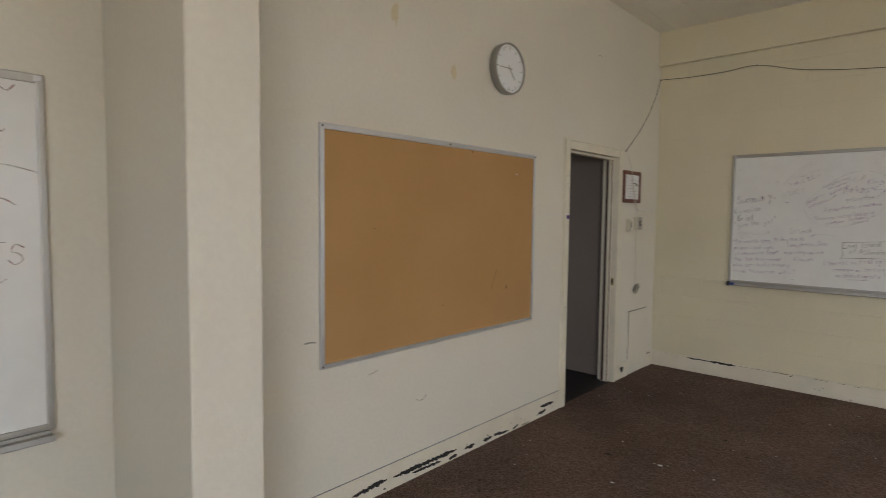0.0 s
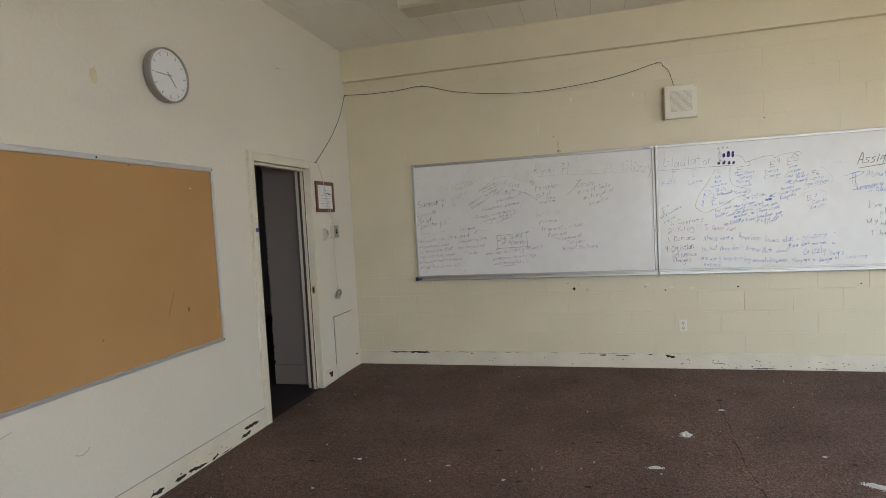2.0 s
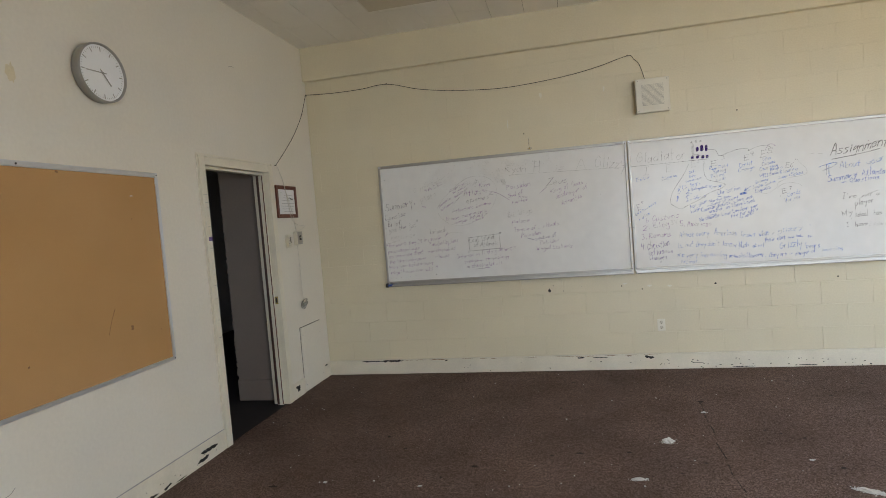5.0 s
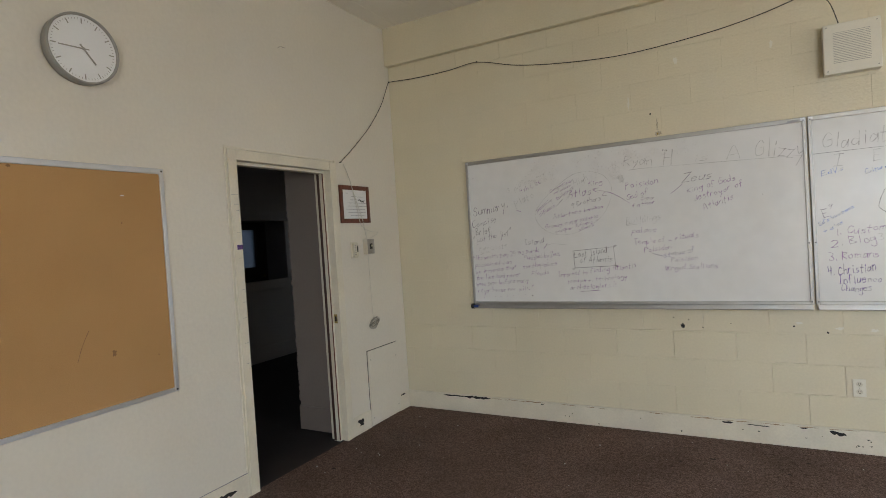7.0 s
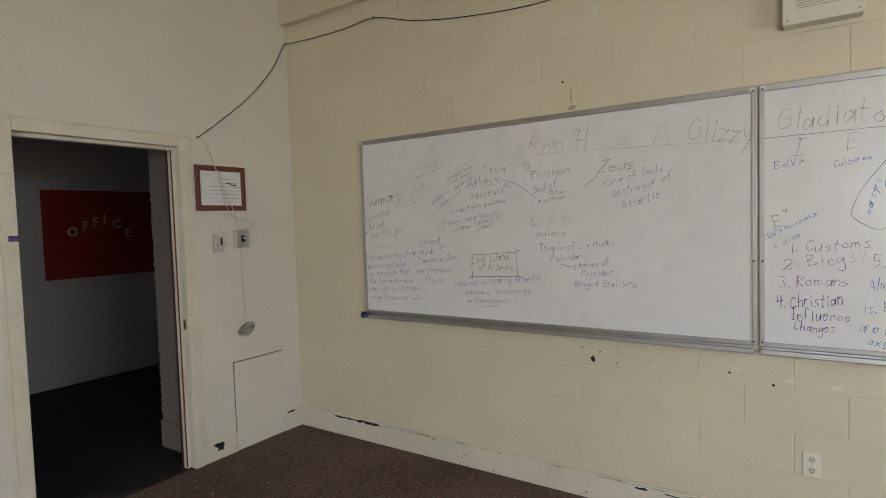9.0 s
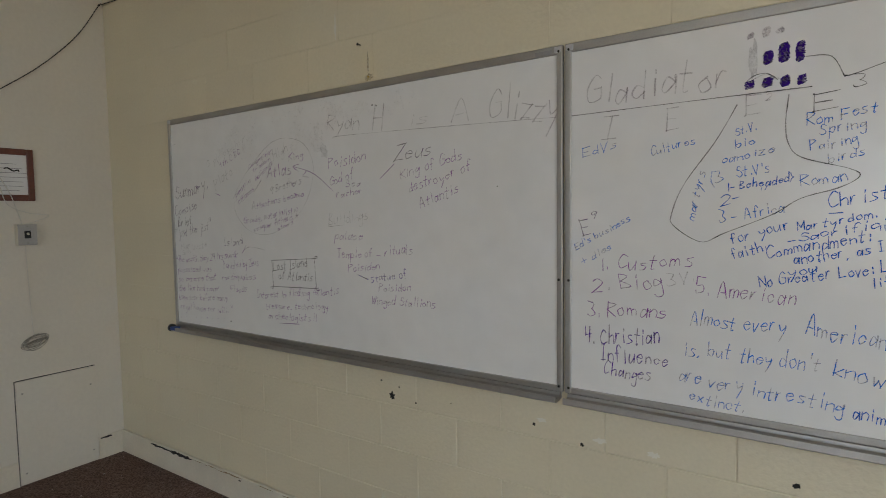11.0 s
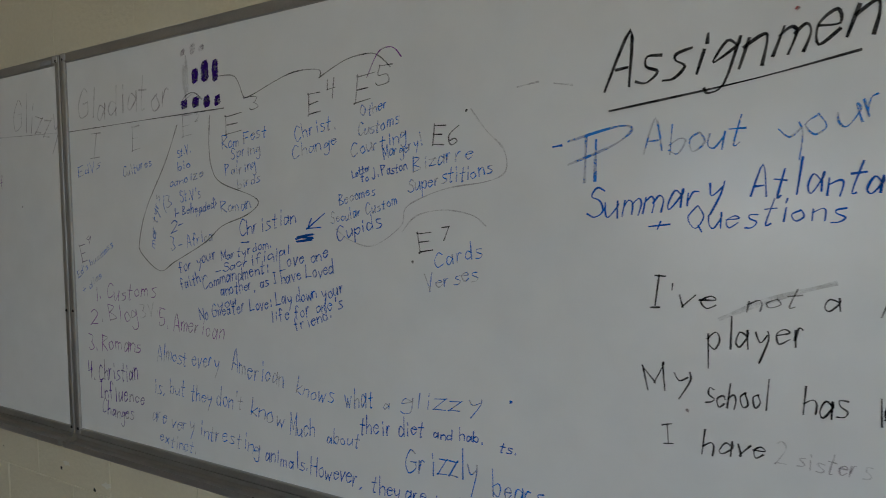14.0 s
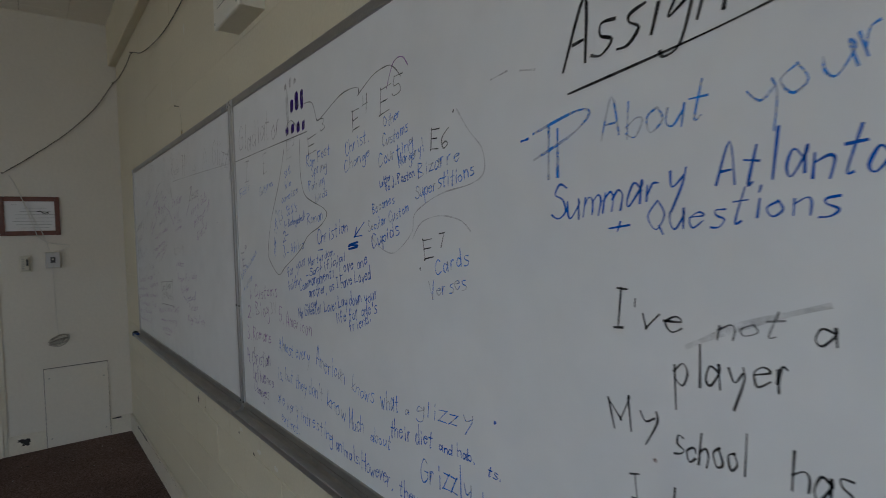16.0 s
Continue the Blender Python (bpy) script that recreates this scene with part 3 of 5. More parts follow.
for name, turn, length, wide, lift in (("hour_hand", -141, 0.085, 0.0042, 0.0525), ("minute_hand", -268, 0.115, 0.003, 0.054)):
    bm = boxes((-wide, -0.025, lift, wide, length, lift + 0.001))
    bmesh.ops.transform(bm, matrix=CLOCK @ pose(0, 0, 0, 0, 0, turn), verts=bm.verts)
    part(name.replace("hand", "pointer"), bm, GREY_PLASTIC, clock)
part("hub", lathe(bmesh.new(), ((0.006, 0.050), (0.006, 0.057)), 16, CLOCK), GREY_PLASTIC, clock)

# framed certificate
cert = thing("framed_certificate", "framed paper certificate in red-brown wood", "picture frame")
Y0, Y1, Z0, Z1 = -0.833, -0.447, 1.712, 2.018
for r in ((0, Y0, Z0, 0.018, Y0 + 0.034, Z1), (0, Y1 - 0.034, Z0, 0.018, Y1, Z1), (0, Y0 + 0.034, Z0, 0.0175, Y1 - 0.034, Z0 + 0.036), (0, Y0 + 0.034, Z1 - 0.036, 0.0175, Y1 - 0.034, Z1)):
    part("frame_rail", boxes(r, bevel=0.004), FRAME_WOOD, cert)
part("paper", boxes((0.001, Y0 + 0.03, Z0 + 0.03, 0.008, Y1 - 0.03, Z1 - 0.03)), PAPER, cert, "white printed paper")
for k, (a, b) in enumerate(((0.05, 0.08), (0.12, 0.27), (0.10, 0.30), (0.07, 0.33), (0.07, 0.33), (0.05, 0.30), (0.07, 0.30), (0.10, 0.28))):
    part("print_line", boxes((0.0082, Y0 + 0.03 + a, Z1 - 0.065 - 0.026 * k, 0.0086, Y0 + 0.03 + b, Z1 - 0.062 - 0.026 * k)), PRINT, cert)
part("signature", tube(bmesh.new(), ((0.009, -0.595, 1.900), (0.009, -0.575, 1.904), (0.009, -0.55, 1.888), (0.009, -0.527, 1.894), (0.009, -0.522, 1.884)), 0.004, 5), BLACK, cert)

# thermostat, switch box, cables
thermostat = thing("thermostat", "small grey thermostat with a slotted cover", "thermostat")
part("back_plate", boxes((0, -0.725, 1.425, 0.006, -0.642, 1.555), bevel=0.002), PLATE, thermostat)
part("cover", boxes((0.006, -0.715, 1.435, 0.032, -0.660, 1.548), bevel=0.005), PLATE, thermostat)
for k in range(6):
    part("slot", boxes((0.0315, -0.712, 1.45 + 0.015 * k, 0.033, -0.692, 1.457 + 0.015 * k)), GREY_BOX, thermostat)
part("scale", boxes((0.032, -0.682, 1.475, 0.0335, -0.668, 1.525)), BLACK, thermostat)
switch = thing("switch_box", "surface-mounted light switch in a cream metal box", "light switch")
part("box", boxes((0, -0.560, 1.448, 0.045, -0.460, 1.575), bevel=0.004), PLATE, switch)
part("cover_plate", boxes((0.045, -0.558, 1.45, 0.048, -0.462, 1.573), bevel=0.001), ALU, switch, "steel cover plate")
part("toggle_plate", boxes((0.048, -0.526, 1.49, 0.051, -0.494, 1.535)), BLACK, switch)
part("toggle", boxes((0.05, -0.515, 1.51, 0.062, -0.505, 1.524), bevel=0.002), PLATE, switch)
for zz in (1.462, 1.561):
    part("screw", boxes((0.048, -0.514, zz - 0.004, 0.0495, -0.506, zz + 0.004), bevel=0.001), GREY_BOX, switch)
for pts in (((0.012, -0.760, 2.185), (0.022, -0.705, 2.06), (0.024, -0.670, 1.94), (0.022, -0.625, 1.80), (0.022, -0.590, 1.69), (0.03, -0.490, 1.64), (0.05, -0.395, 1.625), (0.03, -0.460, 1.59), (0.02, -0.510, 1.572)),
            ((0.022, -0.705, 2.06), (0.026, -0.660, 1.93), (0.024, -0.580, 1.76), (0.02, -0.545, 1.65), (0.02, -0.525, 1.575))):
    white = tagged(part("loose_cable", tube(bmesh.new(), pts, 0.0024, 6), WHITE_CABLE, smooth=True), "thin white cable dangling over the certificate", "cable")
tagged(part("loose_cable", tube(bmesh.new(), ((0.012, -0.513, 1.45), (0.012, -0.508, 1.2), (0.012, -0.502, 1.0), (0.012, -0.497, 0.9)), 0.0018, 6), WHITE_CABLE, smooth=True), "thin white cable hanging from the switch box", "cable")
pts = []
for k in range(150):
    a = k * 0.52
    wide, high = 0.058 + 0.014 * math.sin(k * 0.13), 0.030 + 0.020 * math.sin(k * 0.071 + 1)
    pts.append((0.013 + 0.012 * (0.5 + 0.5 * math.sin(k * 0.37)), -0.495 + wide * math.cos(a) + 0.006 * math.sin(k * 0.29), 0.86 + high * math.sin(a) + 0.25 * wide * math.cos(a + 0.4) + 0.006 * math.cos(k * 0.23)))
tagged(part("cable_coil", tube(bmesh.new(), pts, 0.0014, 4, 2), material("aged_wire", (0.30, 0.28, 0.24), 0.5, spread=0.2, scale=40), smooth=True), "small tangled coil of thin white wire on the wall", "cable")

# black cable from the door corner along the wall to the speaker
part_cable = tube(bmesh.new(), ((0.012, -0.80, 2.195), (0.012, -0.62, 2.33), (0.012, -0.38, 2.53), (0.012, -0.17, 2.76), (0.010, -0.03, 2.985), (0.03, -0.012, 3.0), (0.30, -0.010, 2.985), (0.62, -0.010, 2.985),
                                (0.904, -0.010, 3.0), (1.25, -0.010, 2.905), (1.625, -0.010, 2.845), (2.097, -0.010, 2.81), (2.616, -0.010, 2.838), (2.95, -0.010, 2.885), (3.245, -0.012, 2.952), (3.30, -0.02, 2.915), (3.345, -0.04, 2.85), (3.385, -0.05, 2.70)), 0.0028, 6, 8)
tagged(part("black_cable", part_cable, CABLE, smooth=True), "thin black cable strung from nails along the wall", "cable")


def nail(x, y, z, axis):
    m = pose(x, y, z, 90, 0, 0) if axis == "y" else pose(x, y, z, 0, 90, 0)
    return tagged(part("nail", lathe(bmesh.new(), ((0.0022, 0), (0.0022, 0.018), (0.006, 0.019), (0.006, 0.021)), 10, m), CABLE), "small dark nail in the wall", "nail", group="nails")


for x, z in ((0.904, 3.003), (3.245, 2.955), (2.25, 2.345), (4.149, 2.346), (5.53, 2.97), (5.56, 2.975)):
    nail(x, 0.0, z, "y")
nail(0.0, -0.80, 2.198, "x")
nail(0.0, -0.03, 2.99, "x")

# speaker box
speaker = thing("wall_speaker", "square ivory wall speaker box with a louvred grille", "speaker")
bm = bmesh.new()
SX0, SX1, SZ0, SZ1 = 3.296, 3.580, 2.406, 2.704
box(bm, SX0, -0.075, SZ0, SX1, 0, SZ1)
part("back_box", bm, VENT_WHITE, speaker)
bm = boxes((SX0 - 0.004, -0.092, SZ0 - 0.004, SX1 + 0.004, -0.075, SZ1 + 0.004), bevel=0.006)
part("front_plate", bm, VENT_WHITE, speaker)
part("grille_backing", boxes((3.344, -0.0932, 2.466, 3.532, -0.0915, 2.652)), GREY_BOX, speaker)
for k in range(18):
    z = 2.469 + 0.0102 * k
    part("grille_slat", boxes((3.344, -0.0946, z, 3.532, -0.0922, z + 0.0070)), VENT_WHITE, speaker)
for x in (SX0 + 0.015, SX1 - 0.015):
    for z in (SZ0 + 0.015, SZ1 - 0.015):
        part("screw", boxes((x - 0.004, -0.0938, z - 0.004, x + 0.004, -0.091, z + 0.004), bevel=0.001), GREY_BOX, speaker)

# power outlet
outlet = thing("power_outlet", "ivory double power outlet low on the wall", "outlet")
part("cover_plate", boxes((3.371, -0.007, 0.365, 3.441, 0, 0.479), bevel=0.003), VENT_WHITE, outlet)
for z in (0.398, 0.447):
    s = part("socket", lathe(bmesh.new(), ((0.017, 0), (0.017, 0.0025)), 20, pose(3.406, -0.007, z, 90, 0, 0)), PLATE, outlet)
    for x in (3.400, 3.412):
        part("slot", boxes((x - 0.0016, -0.0102, z - 0.002, x + 0.0016, -0.0088, z + 0.008)), BLACK, s)
    part("slot", boxes((3.403, -0.0102, z - 0.011, 3.409, -0.0088, z - 0.006)), BLACK, s)
part("screw", boxes((3.4035, -0.0085, 0.42, 3.4085, -0.0065, 0.425)), GREY_BOX, outlet)

# access panel beside the door
panel = thing("access_panel", "white painted plywood access panel screwed to the wall", "panel")
part("sheet", boxes((0.002, -0.607, 0.006, 0.012, -0.169, 0.636), bevel=0.0015), WEST_PAINT, panel)
part("gap_line", boxes((0.0005, -0.6105, 0.004, 0.0022, -0.1665, 0.6405)), CHIP, panel, "dark gap round the edge")
for y, z in ((-0.20, 0.52), (-0.575, 0.56), (-0.20, 0.08), (-0.575, 0.07)):
    part("screw", boxes((0.012, y - 0.005, z - 0.005, 0.0132, y + 0.005, z + 0.005), bevel=0.0005), GREY_BOX, panel)

# ceiling light
light = thing("ceiling_light", "switched-off fluorescent light with a yellowed wraparound lens", "ceiling light")
LX0, LX1, LY0, LY1 = 1.115, 2.375, -1.36, -0.985
part("base_tray", boxes((LX0 + 0.02, LY0 + 0.05, CEIL - 0.03, LX1 - 0.02, LY1 - 0.05, CEIL + 0.002)), VENT_WHITE, light)
bm = bmesh.new()
prof = ((LY0 + 0.01, CEIL - 0.004), (LY0, CEIL - 0.03), (LY0 + 0.045, CEIL - 0.126), (LY0 + 0.07, CEIL - 0.142), (LY1 - 0.07, CEIL - 0.142), (LY1 - 0.045, CEIL - 0.126), (LY1, CEIL - 0.03), (LY1 - 0.01, CEIL - 0.004))
ends = [[bm.verts.new((x, y, z)) for y, z in prof] for x in (LX0 + 0.012, LX1 - 0.012)]
for i in range(len(prof) - 1):
    bm.faces.new((ends[0][i], ends[1][i], ends[1][i + 1], ends[0][i + 1]))
part("lens", bm, DIFFUSER, light, "yellowed acrylic lens")
for x in (LX0, LX1 - 0.012):
    bm = bmesh.new()
    faces = [[bm.verts.new((xx, y, z)) for y, z in prof] for xx in (x, x + 0.012)]
    bm.faces.new(faces[0])
    bm.faces.new(faces[1][::-1])
    for i in range(len(prof)):
        j = (i + 1) % len(prof)
        bm.faces.new((faces[0][i], faces[0][j], faces[1][j], faces[1][i]))
    part("end_cap", bm, VENT_WHITE, light)

part("maker_plate", boxes((3.088, -0.0206, 2.149, 3.150, -0.018, 2.163), bevel=0.0006), PRINT, board_a, "small grey maker's plate")

# tray end caps, marker and cork specks
for x, b in ((0.742, board_a), (5.604, board_b)):
    part("tray_end", lathe(bmesh.new(), ((0.018, 0), (0.022, 0.004), (0.022, 0.026), (0.016, 0.03)), 18, pose(x - 0.012, -0.05, BZ0 - 0.012, 0, 90, 0)), BLACK if x < 1 else BLUE_CAP, b, smooth=True)
part("tray_end", boxes((0.748, -0.07, BZ0 - 0.022, 0.80, -0.03, BZ0 - 0.002), bevel=0.004), BLUE_CAP, board_a, "blue plastic tray end")
for xj, b in ((3.176, board_a), (3.212, board_b)):
    for z in (BZ0 + 0.02, 1.36, BZ1 - 0.02):
        part("screw", lathe(bmesh.new(), ((0.005, 0), (0.004, 0.002)), 10, pose(xj, -0.02, z, 90, 0, 0)), BLACK, b)


def chip(bm, u, v, wide, high, seed, place):
    """An irregular flake outline, flat on its surface."""
    rng = random.Random(seed)
    n = 18
    ring = []
    for k in range(n):
        a = 2 * math.pi * k / n
        r = 1 + rng.uniform(-0.42, 0.30)
        ring.append(bm.verts.new(place(u + 0.5 * wide * r * math.cos(a), v + 0.5 * high * r * math.sin(a))))
    bm.faces.new(ring)


def strip(bm, u0, u1, v0, v1, high, seed, place):
    """A long torn strip of bare wall from (u0, v0) to (u1, v1), ragged above and below and pointed at its ends."""
    rng = random.Random(seed)
    n = max(5, int((u1 - u0) / 0.012))
    over, under = [], []
    for k in range(n + 1):
        f = k / n
        h = 0.5 * high * min(1.0, 0.25 + 4 * min(f, 1 - f))
        u, v = u0 + (u1 - u0) * f, v0 + (v1 - v0) * f
        over.append(bm.verts.new(place(u + rng.uniform(-0.002, 0.002), v + h * rng.uniform(0.45, 1.25))))
        under.append(bm.verts.new(place(u + rng.uniform(-0.002, 0.002), v - h * rng.uniform(0.3, 1.35))))
    for k in range(n):
        bm.faces.new((under[k], under[k + 1], over[k + 1], over[k]))


on_cork = lambda u, v: Vector((0.0128, u, v))
bm = bmesh.new()
for k, (u, v, a, b) in enumerate(((-3.08, 1.985, 0.016, 0.014), (-2.686, 1.076, 0.022, 0.035), (-2.60, 1.73, 0.008, 0.008), (-3.35, 1.02, 0.013, 0.012), (-2.45, 1.02, 0.007, 0.01), (-3.9, 1.5, 0.008, 0.01))):
    chip(bm, u, v, a, b, k, on_cork)
part("stain", bm, CORK_MARK, cork, "small dark stains")
part("scratch", tube(bmesh.new(), ((0.0125, -2.86, 1.07), (0.0128, -2.835, 1.14), (0.0125, -2.80, 1.21)), 0.0014, 5), CORK_MARK, cork)
part("staple", boxes((0.0115, -2.595, 1.868, 0.0145, -2.575, 1.873)), ALU_PALE, cork)
for u, v in ((CY1 - 0.012, CZ0 + 0.012), (CY1 - 0.012, CZ1 - 0.015), (CY0 + 0.012, CZ0 + 0.012), (CY0 + 0.012, CZ1 - 0.015), (-3.3, CZ1 - 0.015)):
    part("screw", lathe(bmesh.new(), ((0.006, 0), (0.005, 0.0025)), 10, pose(0.019, u, v, 0, 90, 0)), BLACK, cork)

# peeled patches along the bases
low_west = lambda u, v: Vector((0.0095, u, max(0.004, v)))
rng = random.Random(5)
bm = bmesh.new()
k = 0
for u0, u1, v0, v1, high in ((-3.75, -3.19, 0.066, 0.056, 0.030), (-3.60, -3.34, 0.038, 0.028, 0.020), (-3.27, -3.19, 0.016, 0.020, 0.024), (-3.12, -3.01, 0.032, 0.036, 0.028), (-2.92, -2.82, 0.028, 0.030, 0.026),
                             (-2.80, -2.70, 0.034, 0.028, 0.024), (-2.71, -2.62, 0.022, 0.018, 0.020), (-2.57, -2.50, 0.016, 0.026, 0.020), (-2.24, -2.12, 0.032, 0.044, 0.026), (-2.20, -2.01, 0.086, 0.078, 0.026),
                             (-4.5, -4.1, 0.07, 0.075, 0.03), (-4.05, -3.8, 0.06, 0.072, 0.028), (-4.88, -4.6, 0.06, 0.062, 0.025), (-2.46, -2.36, 0.010, 0.012, 0.008)):
    strip(bm, u0, u1, v0, v1, high, 100 + k, lambda a, b, d=k: Vector((0.0088 + 0.00006 * d, a, max(0.004, b))))
    k += 1
for i in range(26):
    chip(bm, rng.uniform(-4.3, -2.0), rng.uniform(0.01, 0.07), rng.uniform(0.006, 0.02), rng.uniform(0.004, 0.012), 300 + i, lambda a, b: Vector((0.0098, a, b)))
chip(bm, -0.742, 0.085, 0.062, 0.055, 401, low_west)
chip(bm, -0.772, 0.105, 0.05, 0.025, 402, lambda a, b: Vector((0.0092, a, b)))
chip(bm, -0.115, 0.138, 0.07, 0.012, 403, low_west)
part("peeled_patch", bm, CHIP, base_west, "bare black patches where paint peeled")
part("joint_line", boxes((0.0, -4.94, 0.1495, 0.0083, DOOR_S - 0.078, 0.1508)), PRINT, base_west, "fine dark line on top")
bm = bmesh.new()
for u0, u1, v0, v1, high in ((0.375, 0.60, 0.137, 0.138, 0.014), (0.58, 0.84, 0.138, 0.138, 0.022), (1.285, 1.31, 0.129, 0.13, 0.010), (2.61, 2.68, 0.127, 0.127, 0.012), (2.76, 2.90, 0.126, 0.122, 0.008), (3.07, 3.12, 0.135, 0.132, 0.008),
                             (3.235, 3.325, 0.130, 0.112, 0.026), (5.36, 5.55, 0.10, 0.098, 0.020), (3.66, 3.76, 0.058, 0.058, 0.006), (4.0, 4.2, 0.012, 0.014, 0.008), (4.55, 4.7, 0.02, 0.016, 0.008)):
    strip(bm, u0, u1, v0, v1, high, 500 + k, lambda a, b, d=k: Vector((a, -0.0168 - 0.00004 * (d % 24), max(0.003, b))))
    k += 1
for i in range(60):
    chip(bm, 1.0 + 4.5 * math.sqrt(rng.random()), rng.uniform(0.004, 0.1), rng.uniform(0.006, 0.02), rng.uniform(0.004, 0.010), 800 + i, lambda a, b: Vector((a, -0.0182, b)))
part("peeled_patch", bm, CHIP, base_north, "bare black patches where paint peeled")
bm = bmesh.new()
for i in range(34):
    u = rng.uniform(0.9, 3.4)
    chip(bm, u, 0.143 + rng.uniform(-0.004, 0.003), rng.uniform(0.03, 0.12), 0.004, 900 + i, lambda a, b, d=i: Vector((a, -0.0166 - 0.00003 * d, b)))
part("grime_line", bm, TAN_WOOD, base_north, "brown grime along the top edge")

# holes and dabs in the wall paint
bm = bmesh.new()
for i, (u, v, a, b) in enumerate(((2.39, 0.80, 0.03, 0.035), (3.9, 0.792, 0.022, 0.016), (3.255, 0.771, 0.018, 0.014), (4.9, 0.80, 0.016, 0.014), (2.33, 0.86, 0.01, 0.01), (2.43, 0.845, 0.009, 0.012), (2.52, 0.79, 0.008, 0.01), (3.07, 0.81, 0.014, 0.012), (2.7, 0.82, 0.006, 0.006))):
    chip(bm, u, v, a, b, 40 + i, lambda p, q: Vector((p, -0.0012, q)))
part("paint_hole", bm, CHIP, wall_north, "small dark holes in the paint")
bm = bmesh.new()
for i, (u, v, a, b) in enumerate(((2.435, 2.694, 0.03, 0.055), (3.02, 2.685, 0.02, 0.05), (2.1, 2.45, 0.012, 0.12), (3.32, 0.80, 0.05, 0.02), (3.5, 0.79, 0.04, 0.02), (3.1, 0.83, 0.04, 0.018))):
    chip(bm, u, v, a, b, 60 + i, lambda p, q: Vector((p, -0.001, q)))
part("filler_dab", bm, VENT_WHITE, wall_north, "pale dabs of filler")
bm = bmesh.new()
for i, (u, v, a, b) in enumerate(((-3.745, 2.677, 0.05, 0.12), (-3.256, 2.451, 0.05, 0.11))):
    chip(bm, u, v, a, b, 80 + i, lambda p, q: Vector((0.0012, p, q)))
part("paint_stain", bm, material("yellow_tape_stain", (0.66, 0.575, 0.39), 0.5, spread=0.1, scale=30), wall_west, "yellowed tape marks")
part("scuff", tube(bmesh.new(), ((0.0008, -3.56, 0.475), (0.001, -3.53, 0.462), (0.001, -3.50, 0.466), (0.0008, -3.475, 0.485)), 0.0018, 5), GROOVE, wall_west, "curved dark scuff")
part("scuff", tube(bmesh.new(), ((0.0008, -1.39, 2.95), (0.001, -1.36, 2.965), (0.0008, -1.315, 2.967)), 0.002, 5), GROOVE, wall_west)

bm = bmesh.new()
chip(bm, 2.29, 2.20, 0.055, 0.03, 95, lambda p, q: Vector((p, -0.0013, q)))
chip(bm, 2.29, 2.26, 0.012, 0.09, 96, lambda p, q: Vector((p, -0.0012, q)))
part("grime_smear", bm, INK["y"], wall_north, "brown smear over the frame")
part("scuff", tube(bmesh.new(), ((0.0008, -4.27, 0.935), (0.001, -4.30, 0.94), (0.0008, -4.335, 0.938)), 0.004, 5), GROOVE, wall_west, "dark smudge beside the cork board")
part("scuff", tube(bmesh.new(), ((0.0006, -3.93, 0.70), (0.0008, -3.90, 0.705), (0.0006, -3.86, 0.715)), 0.0016, 5), GROOVE, wall_west)

# cut-out letters on the red board
for ch, y, z in (("O", -0.31, 1.60), ("F", -0.185, 1.66), ("F", -0.085, 1.70), ("I", 0.01, 1.735), ("C", 0.135, 1.675), ("E", 0.25, 1.575)):
    text = bpy.data.curves.new("letter", "FONT")
    text.body, text.size, text.extrude, text.align_x, text.offset = ch, 0.13, 0.003, "CENTER", 0.004
    ob = new("cut_out_letter", text)
    ob.matrix_world = pose(HX + 0.019, y, z - 0.045, 90, 0, 90)
    bpy.context.view_layer.update()
    me = bpy.data.meshes.new_from_object(ob)
    me.materials.append(LETTER)
    lo = new("letter", me)
    lo.matrix_world = ob.matrix_world.copy()
    lo.parent = red
    bpy.data.objects.remove(ob)

# floor: seam, plaster heaps, crumbs
sb = bmesh.new()
seam_rng = random.Random(3)
for i in range(150):
    y = -0.95 - i * 0.05
    if seam_rng.random() < 0.25:
        continue
    x = 3.51 - 0.09 * min(1, i / 22) + 0.006 * math.sin(i * 0.7) + seam_rng.uniform(-0.003, 0.003)
    chip(sb, x, y, seam_rng.uniform(0.004, 0.010), 0.06, i, lambda p, q: Vector((p, q, 0.0022)))
tagged(part("carpet_seam", sb, SEAM), "frayed dark seam in the carpet", "carpet seam", kind="structure")


def heap(x, y, wide, deep, high, turn, seed):
    """A low crumbly pile of white plaster."""
    r = random.Random(seed)
    bm = bmesh.new()
    bmesh.ops.create_icosphere(bm, subdivisions=4, radius=1.0)
    for v in bm.verts:
        n = noise.noise(Vector((v.co.x * 2.2 + seed, v.co.y * 2.2, v.co.z))) + 0.5 * noise.noise(v.co * 7 + Vector((seed, 0, 0)))
        v.co = Vector((v.co.x * wide * 0.8 * (1 + 0.7 * n), v.co.y * deep * 0.8 * (1 + 0.7 * n), max(-0.15, v.co.z * (1 + 0.5 * n)) * high))
    for i in range(int(30 + 2600 * wide)):
        a, d = r.uniform(0, 6.28), 0.6 + abs(r.gauss(0, 0.45))
        s = r.uniform(0.0008, 0.002) + 0.022 * wide * r.random()
        box(bm, wide * d * math.cos(a) - s, deep * d * math.sin(a) - s, 0, wide * d * math.cos(a) + s, deep * d * math.sin(a) + s, s)
    ob = part("plaster_heap", bm, DEBRIS)
    ob.matrix_world = pose(x, y, 0.002, 0, 0, turn)
    return tagged(ob, "small crumbled heap of white plaster on the carpet", "debris", group="plaster heaps")


heap(3.15, -1.715, 0.037, 0.029, 0.022, 20, 1)
heap(2.902, -2.25, 0.037, 0.013, 0.010, 5, 2)
heap(4.03, -2.325, 0.070, 0.023, 0.010, -25, 3)
heap(3.487, -1.178, 0.015, 0.008, 0.008, 0, 4)
heap(3.855, -2.49, 0.015, 0.007, 0.006, 30, 5)
